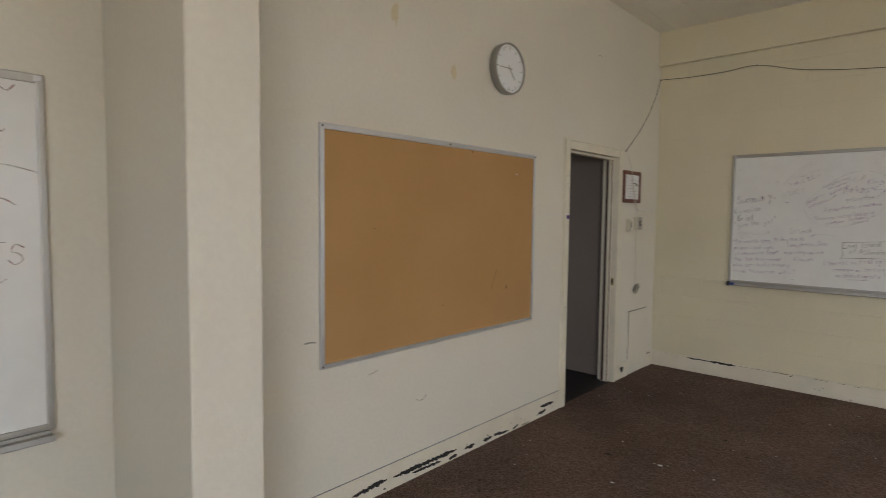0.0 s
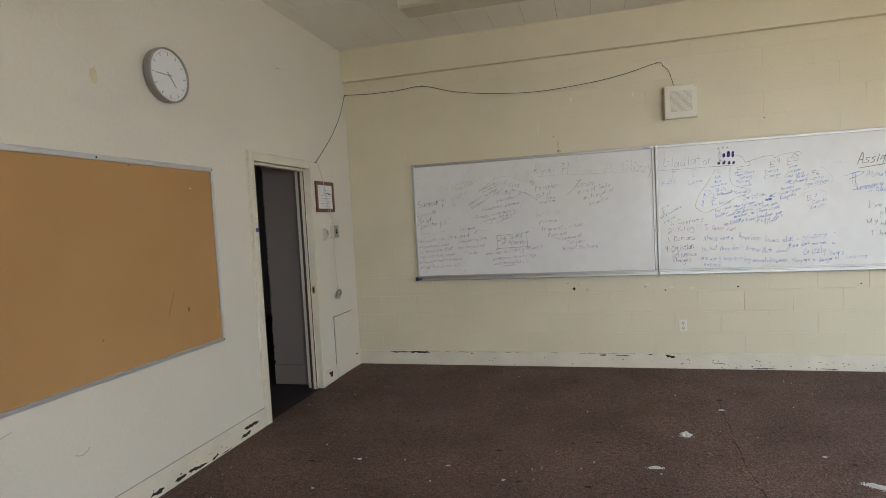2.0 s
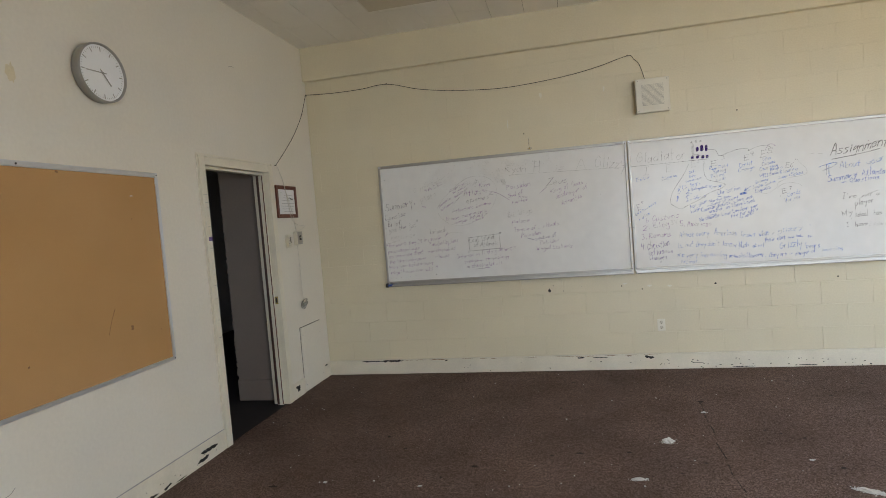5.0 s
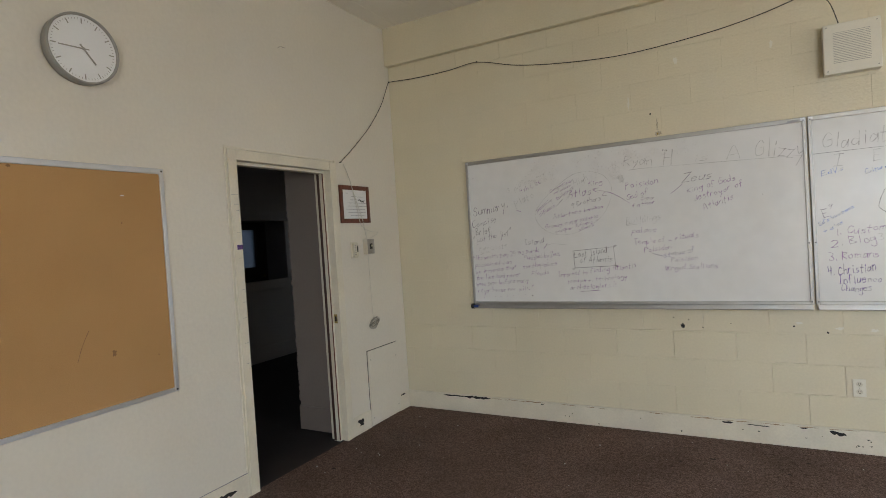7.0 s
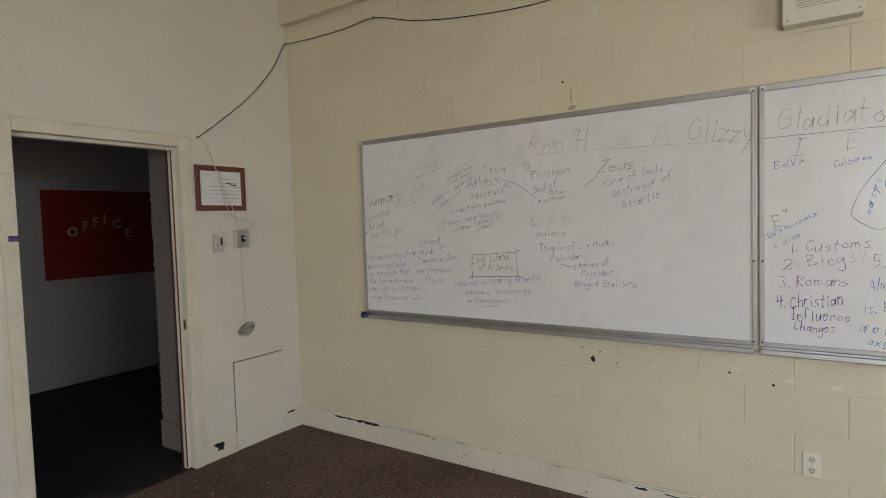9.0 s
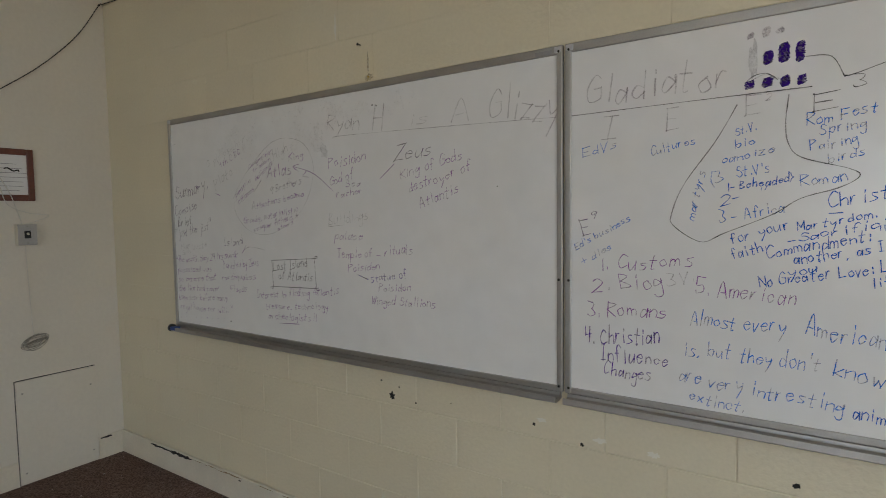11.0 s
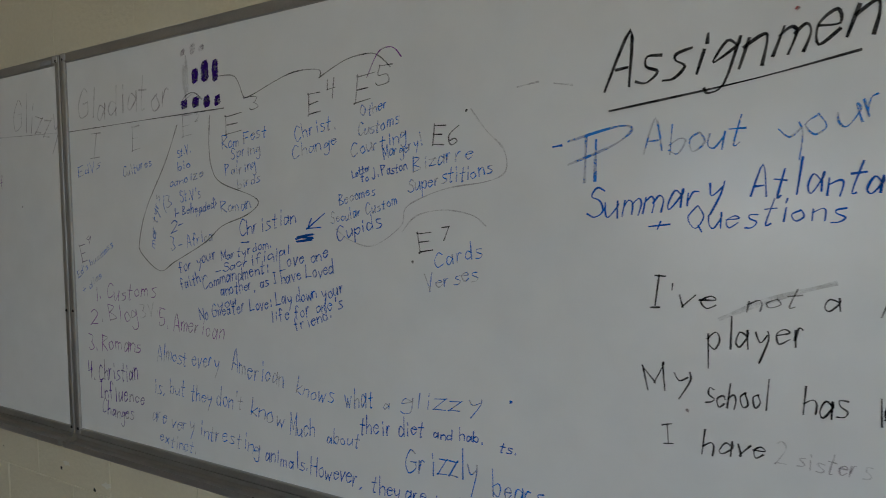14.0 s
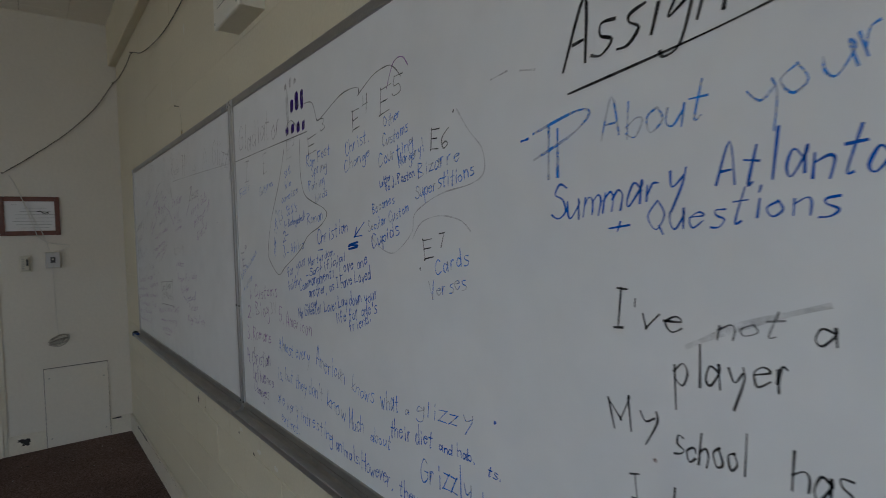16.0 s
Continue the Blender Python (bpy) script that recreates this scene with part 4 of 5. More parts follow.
heap(3.90, -1.96, 0.010, 0.005, 0.006, 0, 6)
heap(2.786, -2.72, 0.015, 0.010, 0.010, 0, 7)
heap(2.012, -2.54, 0.008, 0.005, 0.005, 40, 8)
heap(1.635, -2.40, 0.010, 0.005, 0.005, 10, 9)
heap(1.02, -2.385, 0.011, 0.007, 0.005, 10, 10)
heap(0.90, -2.81, 0.007, 0.004, 0.005, 0, 11)

crumb_rng = random.Random(11)
bm = bmesh.new()
for i in range(650):
    x, y = crumb_rng.uniform(0.1, 6.8), -abs(crumb_rng.uniform(0.05, 6.5))
    s = 0.0011 + 0.0030 * crumb_rng.random() ** 4
    box(bm, x - s, y - s * crumb_rng.uniform(0.6, 1.8), 0.001, x + s * crumb_rng.uniform(0.6, 1.6), y + s, 0.001 + s)
tagged(part("floor_crumbs", bm, DEBRIS), "scattered white crumbs on the carpet", "debris", kind="stuff")
bm = bmesh.new()
for i in range(200):
    x, y = crumb_rng.uniform(0.2, 6.5), -crumb_rng.uniform(0.2, 5.5)
    s = 0.004 + 0.014 * crumb_rng.random() ** 3
    chip(bm, x, y, s * 2 * crumb_rng.uniform(0.7, 1.8), s * 2, 2000 + i, lambda p, q: Vector((p, q, 0.0016)))
for x, y, s in ((3.519, -0.945, 0.035), (2.56, -0.40, 0.025), (2.573, -1.91, 0.03), (2.399, -1.95, 0.02), (4.305, -0.44, 0.03), (2.507, -2.55, 0.028), (2.885, -1.89, 0.02)):
    chip(bm, x, y, s * 1.5, s, int(x * 1000), lambda p, q: Vector((p, q, 0.0019)))
tagged(part("floor_stains", bm, SEAM), "small dark spots ground into the carpet", "stain", kind="stuff")

# ---- handwriting ----
# strokes of each letter on a small grid: column then row, baseline at row 3, capitals to row 9
STROKES = {
    "A": "03 29 43|15 35", "B": "03 09|09 38 06 06 44 03", "C": "48 29 06 13 44", "D": "03 09|09 48 44 03", "E": "49 09 09 03 03 43|06 36", "F": "49 09 09 03|06 36",
    "G": "48 29 06 13 44 46 46 26", "H": "03 09|43 49|06 46", "I": "19 39|29 23|13 33", "J": "39 34 13 04", "K": "03 09|49 06 06 43", "L": "09 03 03 43", "M": "03 09 09 25 25 49 49 43",
    "N": "03 09 09 43 43 49", "O": "29 06 23 46 29", "P": "03 09|09 48 06", "Q": "29 06 23 46 29|34 42", "R": "03 09|09 48 06 06 43", "S": "48 29 17 36 44 23 04", "T": "09 49|29 23", "V": "09 23 23 49",
    "W": "09 13 13 27 27 33 33 49", "Y": "09 26 26 49|26 23", "Z": "09 49 49 03 03 43", "a": "35 16 04 13 35 36 36 33", "b": "09 03|05 26 35 23 04", "c": "35 26 05 13 34", "d": "35 16 04 13 34|39 33",
    "e": "05 35 26 05 13 34", "f": "38 29 18 13|06 26", "g": "35 16 04 14 35 36 36 31 10 01", "h": "09 03|05 26 35 33", "i": "16 13|17 18", "j": "26 21 10|28 27", "k": "09 03|36 04 04 33", "l": "19 13",
    "m": "06 03|05 16 25 23|25 36 45 43", "n": "06 03|05 26 35 33", "o": "26 05 13 34 26", "p": "06 00|05 26 35 23 04", "q": "35 16 04 24 36 30", "r": "06 03|04 16 26", "s": "36 16 15 34 23 03",
    "t": "28 13 23|06 36", "u": "06 04 13 35 36 36 33", "v": "06 13 13 36", "w": "06 13 13 25 25 33 33 46", "x": "06 33|03 36", "y": "06 14 35|36 34 10", "z": "06 36 36 03 03 33", "1": "29 23", "2": "08 29 47 03 03 43",
    "3": "09 38 26 26 44 13 04", "4": "09 06 06 46|39 33", "5": "49 09 09 06 36 44 13 04", "6": "39 06 13 34 25 04", "7": "09 49 49 13", "9": "48 29 07 26 48 48 33", ".": "13 14", ",": "13 02", "'": "19 17", '"': "09 07|29 27",
    "-": "05 35", "_": "03 43", "!": "29 25|23 24", ":": "15 16|13 14", "+": "05 45|27 23", "(": "29 16 14 21", "}": "09 17 26 15 03",
}
NARROW = {"i": 3, "l": 3, "j": 3, ".": 2.5, ",": 2.5, "'": 2.5, "!": 3.2, ":": 2.5, "1": 3.5, "(": 3.2, " ": 3.2, "I": 4.6, "m": 5.6, "w": 5.6}
pen_rng = random.Random(21)
ink_layer = [0]


def ribbon(bm, line, wide, depth):
    """A flat ink stroke along points (x, z) in the plane of a board."""
    left, right = [], []
    for i, p in enumerate(line):
        way = line[min(i + 1, len(line) - 1)] - line[max(i - 1, 0)]
        if way.length < 1e-7:
            way = Vector((1e-4, 0))
        way.normalize()
        s = Vector((-way.y, way.x)) * wide * (0.42 + 0.12 * math.sin(i * 0.6 + line[0].x * 90))
        cap = -way * wide * 0.35 if i == 0 else way * wide * 0.35 if i == len(line) - 1 else Vector((0, 0))
        for edge, q in ((left, p + s + cap), (right, p - s + cap)):
            edge.append(bm.verts.new((q.x, depth, q.y)))
    for i in range(len(line) - 1):
        bm.faces.new((left[i], right[i], right[i + 1], left[i + 1]))


def depth_now():
    ink_layer[0] = (ink_layer[0] + 1) % 40
    return -0.0124 - 0.00002 * ink_layer[0]


def write(board, words, colour, x, z, length, cap, tilt, slant=0.0):
    """A handwritten line of that length and capital height, from its baseline's start, leaning by tilt degrees."""
    bm, pos, strokes = bmesh.new(), 0.0, []
    rough = 0.17 if cap < 0.045 else 0.25
    drift, habit = pen_rng.uniform(0, 6), pen_rng.uniform(0.03, 0.22)
    for ch in words:
        wob = pen_rng.uniform(-0.4, 0.4) + 0.35 * math.sin(pos * 0.23 + drift)
        lean = slant + habit + pen_rng.uniform(-0.09, 0.09)
        grow = pen_rng.uniform(0.84, 1.16)
        for s in STROKES.get(ch, "").split("|"):
            if s:
                pts = [Vector((int(p[0]) + pen_rng.uniform(-rough, rough), (int(p[1]) - 3) * grow + pen_rng.uniform(-rough, rough) + wob)) for p in s.split()]
                strokes.append([Vector((pos + p.x + lean * p.y, p.y)) for p in pts])
        pos += NARROW.get(ch, 5.3 if ch.isupper() or ch.isdigit() else 4.5) * pen_rng.uniform(0.86, 1.12)
    sx, sy = length / max(pos - 1.0, 1.0), cap / 6.0
    c, s = math.cos(radians(tilt)), math.sin(radians(tilt))
    wide = min(0.0050, max(0.0026, cap * 0.062)) * (1.08 if colour in "kbv" else 0.95)
    y = depth_now()
    for k, st in enumerate(strokes):
        line = smooth_line([(p.x * sx, p.y * sy, 0) for p in st], 4)
        ribbon(bm, [Vector((x + p.x * c - p.y * s, z + p.x * s + p.y * c)) for p in line], wide * pen_rng.uniform(0.85, 1.1), y - 0.000004 * k)
    return part("writing", bm, INK[colour], board)


def pen(board, colour, wide, *points):
    """A free pen line through the points."""
    bm = bmesh.new()
    line = smooth_line([(p[0], p[1], 0) for p in points], 7)
    ribbon(bm, [Vector((p.x, p.y)) for p in line], wide, depth_now())
    return part("pen_line", bm, INK[colour], board)


def scribble(board, colour, x, z, wide, high):
    """A patch shaded in with dense slanting pen strokes."""
    bm = bmesh.new()
    n = max(5, int(high / 0.0034))
    for k in range(n):
        zz = z - high / 2 + high * (k + 0.5) / n
        full = math.sqrt(max(0.12, 1 - abs(2 * (k + 0.5) / n - 1) ** 5))
        a, c = (wide * full * pen_rng.uniform(0.38, 0.54) for _ in range(2))
        line = [Vector((x - a, zz - 0.0016)), Vector((x - a * 0.3, zz - 0.0006)), Vector((x + c * 0.3, zz + 0.0006)), Vector((x + c, zz + 0.0018 + pen_rng.uniform(-0.001, 0.001)))]
        ribbon(bm, line, 0.0056, -0.0124 - 0.00002 * k)
    return part("ink_patch", bm, INK[colour], board)


def smear(board, colour, x, z, wide, high, seed):
    """A faint cloud left by the eraser."""
    bm = bmesh.new()
    chip(bm, x, z, wide, high, seed, lambda p, q: Vector((p, -0.0122, q)))
    return part("smear", bm, INK[colour], board)


# whiteboard with the purple notes
write(board_a, 'Summary.', "d", 0.782, 1.704, 0.319, 0.076, 8.8)
write(board_a, 'Concise', "d", 0.771, 1.610, 0.221, 0.056, 9.9)
write(board_a, 'Brief', "k", 0.797, 1.546, 0.136, 0.053, 8.9)
write(board_a, '"just the jist"', "d", 0.764, 1.476, 0.367, 0.050, 10.4)
write(board_a, 'Plato', "f", 0.818, 1.413, 0.090, 0.030, 8.9)
write(board_a, 'Saids', "f", 0.827, 1.380, 0.084, 0.027, 8.9)
write(board_a, 'Quote', "f", 0.924, 1.411, 0.157, 0.042, 8.4)
write(board_a, '"The wealth they 24 hrs', "p", 0.757, 1.329, 0.465, 0.038, 4.8)
write(board_a, 'possessed was', "p", 0.772, 1.275, 0.338, 0.035, 3.6)
write(board_a, 'so immense that', "p", 0.774, 1.218, 0.377, 0.036, 4.9)
write(board_a, 'the like had never', "p", 0.776, 1.166, 0.403, 0.036, 3.0)
write(board_a, 'been seen before many', "p", 0.773, 1.110, 0.469, 0.037, 3.3)
write(board_a, 'royal house nor will. "', "p", 0.784, 1.055, 0.509, 0.036, 1.9)
write(board_a, '. . . . . . . . .', "p", 0.775, 1.006, 0.433, 0.019, 3.4)
write(board_a, 'G. philosopher', "f", 1.102, 1.870, 0.361, 0.040, 19.9)
write(board_a, '4th C BC', "p", 1.221, 1.867, 0.190, 0.032, 19.4)
write(board_a, 'Plato', "f", 1.175, 1.752, 0.176, 0.057, 25.3)
write(board_a, 'people', "p", 1.353, 1.703, 0.152, 0.032, 33.2)
write(board_a, 'citizens', "p", 1.375, 1.667, 0.150, 0.031, 28.3)
write(board_a, 'Competition', "p", 1.469, 1.849, 0.204, 0.024, 21.3)
write(board_a, 'to adorn', "p", 1.501, 1.830, 0.148, 0.022, 20.5)
write(board_a, 'buildings', "p", 1.523, 1.784, 0.156, 0.027, 30.8)
write(board_a, 'High', "f", 1.666, 1.880, 0.115, 0.047, 21.0)
write(board_a, 'King', "p", 1.777, 1.871, 0.102, 0.037, 5.0)
write(board_a, 'Atlas', "p", 1.613, 1.791, 0.183, 0.061, 6.6)
write(board_a, '9 Brothers', "d", 1.634, 1.714, 0.232, 0.037, 11.2)
write(board_a, 'Atlantans became', "p", 1.484, 1.636, 0.395, 0.034, 8.7)
write(board_a, 'Greedy, materialistic', "p", 1.415, 1.560, 0.421, 0.035, 8.3)
write(board_a, 'conquer Athens +', "p", 1.493, 1.520, 0.347, 0.031, 12.2)
write(board_a, 'others', "p", 1.682, 1.526, 0.120, 0.024, 18.4)
write(board_a, 'Island', "d", 1.227, 1.440, 0.165, 0.044, 4.2)
write(board_a, 'sunk', "p", 1.231, 1.377, 0.119, 0.044, 3.8)
write(board_a, 'Punished by Zeus', "p", 1.222, 1.314, 0.301, 0.040, 6.1)
write(board_a, 'earthquakes', "p", 1.201, 1.251, 0.290, 0.036, 4.0)
write(board_a, 'Floods', "p", 1.273, 1.188, 0.143, 0.036, 4.8)
write(board_a, 'Lost Island', "k", 1.635, 1.323, 0.254, 0.045, 6.8)
write(board_a, 'of Atlantis', "k", 1.674, 1.281, 0.245, 0.041, 1.2)
write(board_a, 'Interest in finding Atlantis', "p", 1.496, 1.171, 0.597, 0.039, 5.9)
write(board_a, 'treasure, technology', "p", 1.568, 1.121, 0.452, 0.035, 4.1)
write(board_a, 'archeologists!!', "p", 1.585, 1.069, 0.351, 0.039, 3.1)
write(board_a, 'Ryan', "f", 2.040, 1.993, 0.206, 0.071, -3.6)
write(board_a, 'Poisidon', "p", 2.047, 1.818, 0.229, 0.048, 5.5)
write(board_a, 'God of', "p", 2.053, 1.739, 0.156, 0.044, 10.7)
write(board_a, 'Sea', "p", 2.152, 1.725, 0.091, 0.028, 4.4)
write(board_a, 'father', "p", 2.088, 1.681, 0.170, 0.029, 4.7)
write(board_a, 'Buildings', "f", 2.040, 1.556, 0.244, 0.048, 5.2)
write(board_a, 'palace', "p", 2.075, 1.488, 0.172, 0.038, 0.7)
write(board_a, 'Temple of _ rituals', "p", 2.089, 1.398, 0.436, 0.042, 4.9)
write(board_a, 'Poisiden', "p", 2.155, 1.339, 0.187, 0.038, 7.0)
write(board_a, 'statue of', "v", 2.291, 1.302, 0.205, 0.038, 7.9)
write(board_a, 'Poisidon', "p", 2.335, 1.261, 0.177, 0.031, 5.5)
write(board_a, 'Winged Stallions', "p", 2.294, 1.203, 0.341, 0.037, 2.0)
write(board_a, 'H', "f", 2.320, 1.972, 0.055, 0.113, -2.1)
write(board_a, 'is', "f", 2.519, 1.967, 0.085, 0.058, 1.3)
write(board_a, 'A', "f", 2.725, 1.957, 0.079, 0.105, 0.7)
write(board_a, 'Glizzy', "f", 2.896, 1.955, 0.278, 0.110, -4.7)
write(board_a, 'Zeus', "d", 2.437, 1.823, 0.197, 0.060, 5.8, 0.2)
write(board_a, 'King of Gods', "p", 2.470, 1.752, 0.313, 0.042, 10.9)
write(board_a, 'destroyer of', "p", 2.514, 1.690, 0.313, 0.042, 14.4)
write(board_a, 'Atlantis', "p", 2.569, 1.628, 0.199, 0.044, 16.3)
write(board_b, 'Gladiator', "f", 3.272, 1.963, 0.441, 0.092, 0.0)
write(board_b, 'I', "f", 3.300, 1.833, 0.067, 0.079, 1.7)
write(board_b, 'E', "f", 3.532, 1.858, 0.037, 0.057, 4.6)
write(board_b, 'E', "f", 3.749, 1.867, 0.044, 0.057, 3.9)
write(board_b, '2', "f", 3.801, 1.911, 0.013, 0.017, 0.0)
write(board_b, 'E', "g", 3.917, 1.873, 0.059, 0.051, 4.8)
write(board_b, '3', "g", 4.000, 1.920, 0.028, 0.035, 2.0)
write(board_b, 'Rom Fest', "c", 3.901, 1.827, 0.155, 0.031, 8.9)
write(board_b, 'Spring', "c", 3.929, 1.799, 0.105, 0.026, 7.7)
write(board_b, 'Pairing', "c", 3.910, 1.757, 0.109, 0.028, 7.9)
write(board_b, 'birds', "c", 3.953, 1.725, 0.081, 0.023, 9.9)
write(board_b, 'Cultures', "c", 3.487, 1.776, 0.133, 0.027, 13.0)
write(board_b, 'St.V.', "c", 3.725, 1.818, 0.056, 0.021, 12.3)
write(board_b, 'bio', "c", 3.725, 1.783, 0.056, 0.022, 8.3)
write(board_b, 'canoize', "c", 3.690, 1.738, 0.139, 0.024, 9.9)
write(board_b, '(3', "c", 3.658, 1.672, 0.043, 0.040, 20.6)
write(board_b, "St.V's", "c", 3.731, 1.693, 0.086, 0.030, 10.7)
write(board_b, '1- Beheaded}', "b", 3.702, 1.654, 0.177, 0.025, 7.4)
write(board_b, 'Roman', "c", 3.891, 1.658, 0.110, 0.033, 9.4)
write(board_b, '2-', "b", 3.690, 1.610, 0.052, 0.030, 14.6)
write(board_b, '"', "c", 3.789, 1.639, 0.019, 0.019, 6.0)
write(board_b, '3 - Africa', "c", 3.686, 1.560, 0.170, 0.036, 10.5)
write(board_b, 'martyrs', "c", 3.613, 1.567, 0.149, 0.026, 78.0)
write(board_b, 'E', "d", 3.261, 1.523, 0.025, 0.049, 11.8)
write(board_b, '9', "d", 3.288, 1.575, 0.020, 0.027, 5.7)
write(board_b, "Ed's business", "c", 3.237, 1.468, 0.209, 0.023, 28.7)
write(board_b, '+ dies', "c", 3.260, 1.417, 0.118, 0.025, 29.4)
write(board_b, 'E', "g", 4.191, 1.892, 0.042, 0.051, 5.4)
write(board_b, '4', "g", 4.245, 1.919, 0.026, 0.042, 2.2)
write(board_b, 'E', "g", 4.325, 1.901, 0.038, 0.053, 6.0)
write(board_b, '5', "g", 4.381, 1.934, 0.037, 0.048, -1.5)
write(board_b, 'Christ.', "c", 4.149, 1.832, 0.124, 0.033, 10.2)
write(board_b, 'Change', "c", 4.140, 1.789, 0.134, 0.033, 11.6)
write(board_b, 'Other', "c", 4.341, 1.871, 0.074, 0.023, 11.8)
write(board_b, 'Customs', "c", 4.334, 1.827, 0.112, 0.026, 10.8)
write(board_b, 'Courting', "c", 4.313, 1.782, 0.150, 0.031, 11.2)
write(board_b, 'Margery!', "c", 4.401, 1.773, 0.099, 0.025, 13.5)
write(board_b, 'Letter', "b", 4.316, 1.736, 0.051, 0.018, 17.0)
write(board_b, 'to J. Paston', "b", 4.339, 1.725, 0.124, 0.022, 11.1)
write(board_b, 'Becomes', "c", 4.277, 1.674, 0.103, 0.025, 13.5)
write(board_b, 'Secular Custom', "c", 4.251, 1.630, 0.188, 0.025, 12.9)
write(board_b, 'Cupids', "b", 4.270, 1.594, 0.128, 0.034, 14.0)
write(board_b, 'E6', "k", 4.524, 1.796, 0.061, 0.042, -3.8)
write(board_b, 'Bizarre', "c", 4.475, 1.744, 0.144, 0.032, 7.6)
write(board_b, 'Superstitions', "c", 4.461, 1.698, 0.203, 0.030, 9.4)
write(board_b, 'Christian', "b", 3.957, 1.601, 0.190, 0.040, 10.3)
write(board_b, 'E', "k", 4.489, 1.569, 0.036, 0.037, 6.3)
write(board_b, '7', "k", 4.543, 1.593, 0.017, 0.027, 6.7)
write(board_b, 'Cards', "c", 4.527, 1.538, 0.112, 0.031, 10.3)
write(board_b, 'Verses', "c", 4.502, 1.487, 0.129, 0.033, 12.1)
write(board_b, 'for your', "b", 3.719, 1.499, 0.156, 0.034, 16.8)
write(board_b, 'Martyrdom.', "b", 3.885, 1.535, 0.181, 0.023, 12.7)
write(board_b, '-Sacrificial', "b", 3.863, 1.500, 0.269, 0.025, 12.7)
write(board_b, 'faith.', "b", 3.725, 1.451, 0.092, 0.034, 20.4)
write(board_b, 'Commandment: "Love one', "b", 3.813, 1.459, 0.441, 0.034, 12.2)
write(board_b, 'another, as I have Loved', "b", 3.879, 1.443, 0.383, 0.032, 10.8)
write(board_b, 'you"', "b", 3.866, 1.403, 0.101, 0.028, 17.4)
write(board_b, 'No Greater Love: Lay down your', "b", 3.796, 1.373, 0.501, 0.034, 10.9)
write(board_b, "life for one's", "b", 4.058, 1.382, 0.232, 0.031, 13.4)
write(board_b, 'friend.', "b", 4.135, 1.368, 0.118, 0.030, 20.3)
write(board_b, '1. Customs', "p", 3.317, 1.398, 0.299, 0.046, 5.6)
write(board_b, '2. Biog', "p", 3.297, 1.325, 0.230, 0.050, 7.7)
write(board_b, '3V.', "f", 3.538, 1.357, 0.082, 0.041, 14.0)
write(board_b, '5. American', "p", 3.621, 1.337, 0.268, 0.045, -1.9)
write(board_b, '3. Romans', "p", 3.279, 1.241, 0.254, 0.050, 3.8)
write(board_b, '4. Christian', "v", 3.271, 1.145, 0.249, 0.056, 5.5)
write(board_b, 'Influence', "v", 3.323, 1.088, 0.221, 0.050, 2.8)
write(board_b, 'Changes', "v", 3.334, 1.042, 0.155, 0.045, 0.7)
write(board_b, 'Almost every', "c", 3.608, 1.240, 0.251, 0.048, 0.2)
write(board_b, 'American', "c", 3.910, 1.237, 0.180, 0.055, -5.1)
write(board_b, 'knows', "c", 4.131, 1.212, 0.115, 0.043, -5.5)
write(board_b, 'what', "c", 4.281, 1.202, 0.081, 0.051, 5.6)
write(board_b, 'a', "c", 4.389, 1.211, 0.017, 0.026, 6.7)
write(board_b, 'glizzy', "c", 4.436, 1.220, 0.194, 0.040, 6.2)
write(board_b, "is, but they don't", "c", 3.590, 1.146, 0.359, 0.047, -0.8)
write(board_b, 'know', "c", 3.976, 1.131, 0.113, 0.050, -5.1)
write(board_b, 'Much', "c", 4.110, 1.107, 0.079, 0.047, 1.5)
write(board_b, 'about', "c", 4.225, 1.104, 0.099, 0.035, 1.7)
write(board_b, 'their diet', "b", 4.323, 1.141, 0.174, 0.040, 6.9)
write(board_b, 'and hab.', "b", 4.518, 1.166, 0.115, 0.025, 3.5)
write(board_b, 'ts.', "b", 4.670, 1.165, 0.035, 0.022, -4.9)
write(board_b, 'are very intresting', "c", 3.577, 1.057, 0.427, 0.047, -3.0)
write(board_b, 'animals.', "b", 4.024, 1.019, 0.140, 0.040, 0.8)
write(board_b, 'However,', "b", 4.172, 1.017, 0.156, 0.043, -1.1)
write(board_b, 'they are', "b", 4.353, 1.012, 0.146, 0.040, -0.4)
write(board_b, 'in', "b", 4.520, 1.019, 0.027, 0.025, 0.0)
write(board_b, 'danger of', "b", 4.568, 1.008, 0.164, 0.037, 7.3)
write(board_b, 'Grizzly', "c", 4.447, 1.077, 0.179, 0.058, 4.5)
write(board_b, 'bears', "c", 4.655, 1.067, 0.106, 0.053, 1.6)
write(board_b, 'extinct.', "c", 3.608, 1.000, 0.151, 0.041, -5.3)
write(board_b, 'becoming', "c", 4.782, 1.031, 0.160, 0.029, 3.2)
write(board_b, 'Assignments', "k", 4.876, 1.865, 0.485, 0.085, 5.6, 0.38)
write(board_b, 'About', "e", 4.943, 1.743, 0.165, 0.056, 6.3, 0.2)
write(board_b, 'your', "e", 5.158, 1.752, 0.138, 0.054, 16.0)
write(board_b, 'self', "e", 5.297, 1.791, 0.140, 0.046, 8.7)
write(board_b, 'Summary', "b", 4.844, 1.632, 0.228, 0.052, 7.6, 0.15)
write(board_b, 'Atlantas', "b", 5.111, 1.669, 0.200, 0.052, 1.1)
write(board_b, '+', "b", 4.953, 1.615, 0.029, 0.019, 5.9)
write(board_b, 'Questions', "b", 5.016, 1.615, 0.228, 0.041, 3.8)
write(board_b, "I've", "k", 4.952, 1.476, 0.112, 0.049, 2.6)
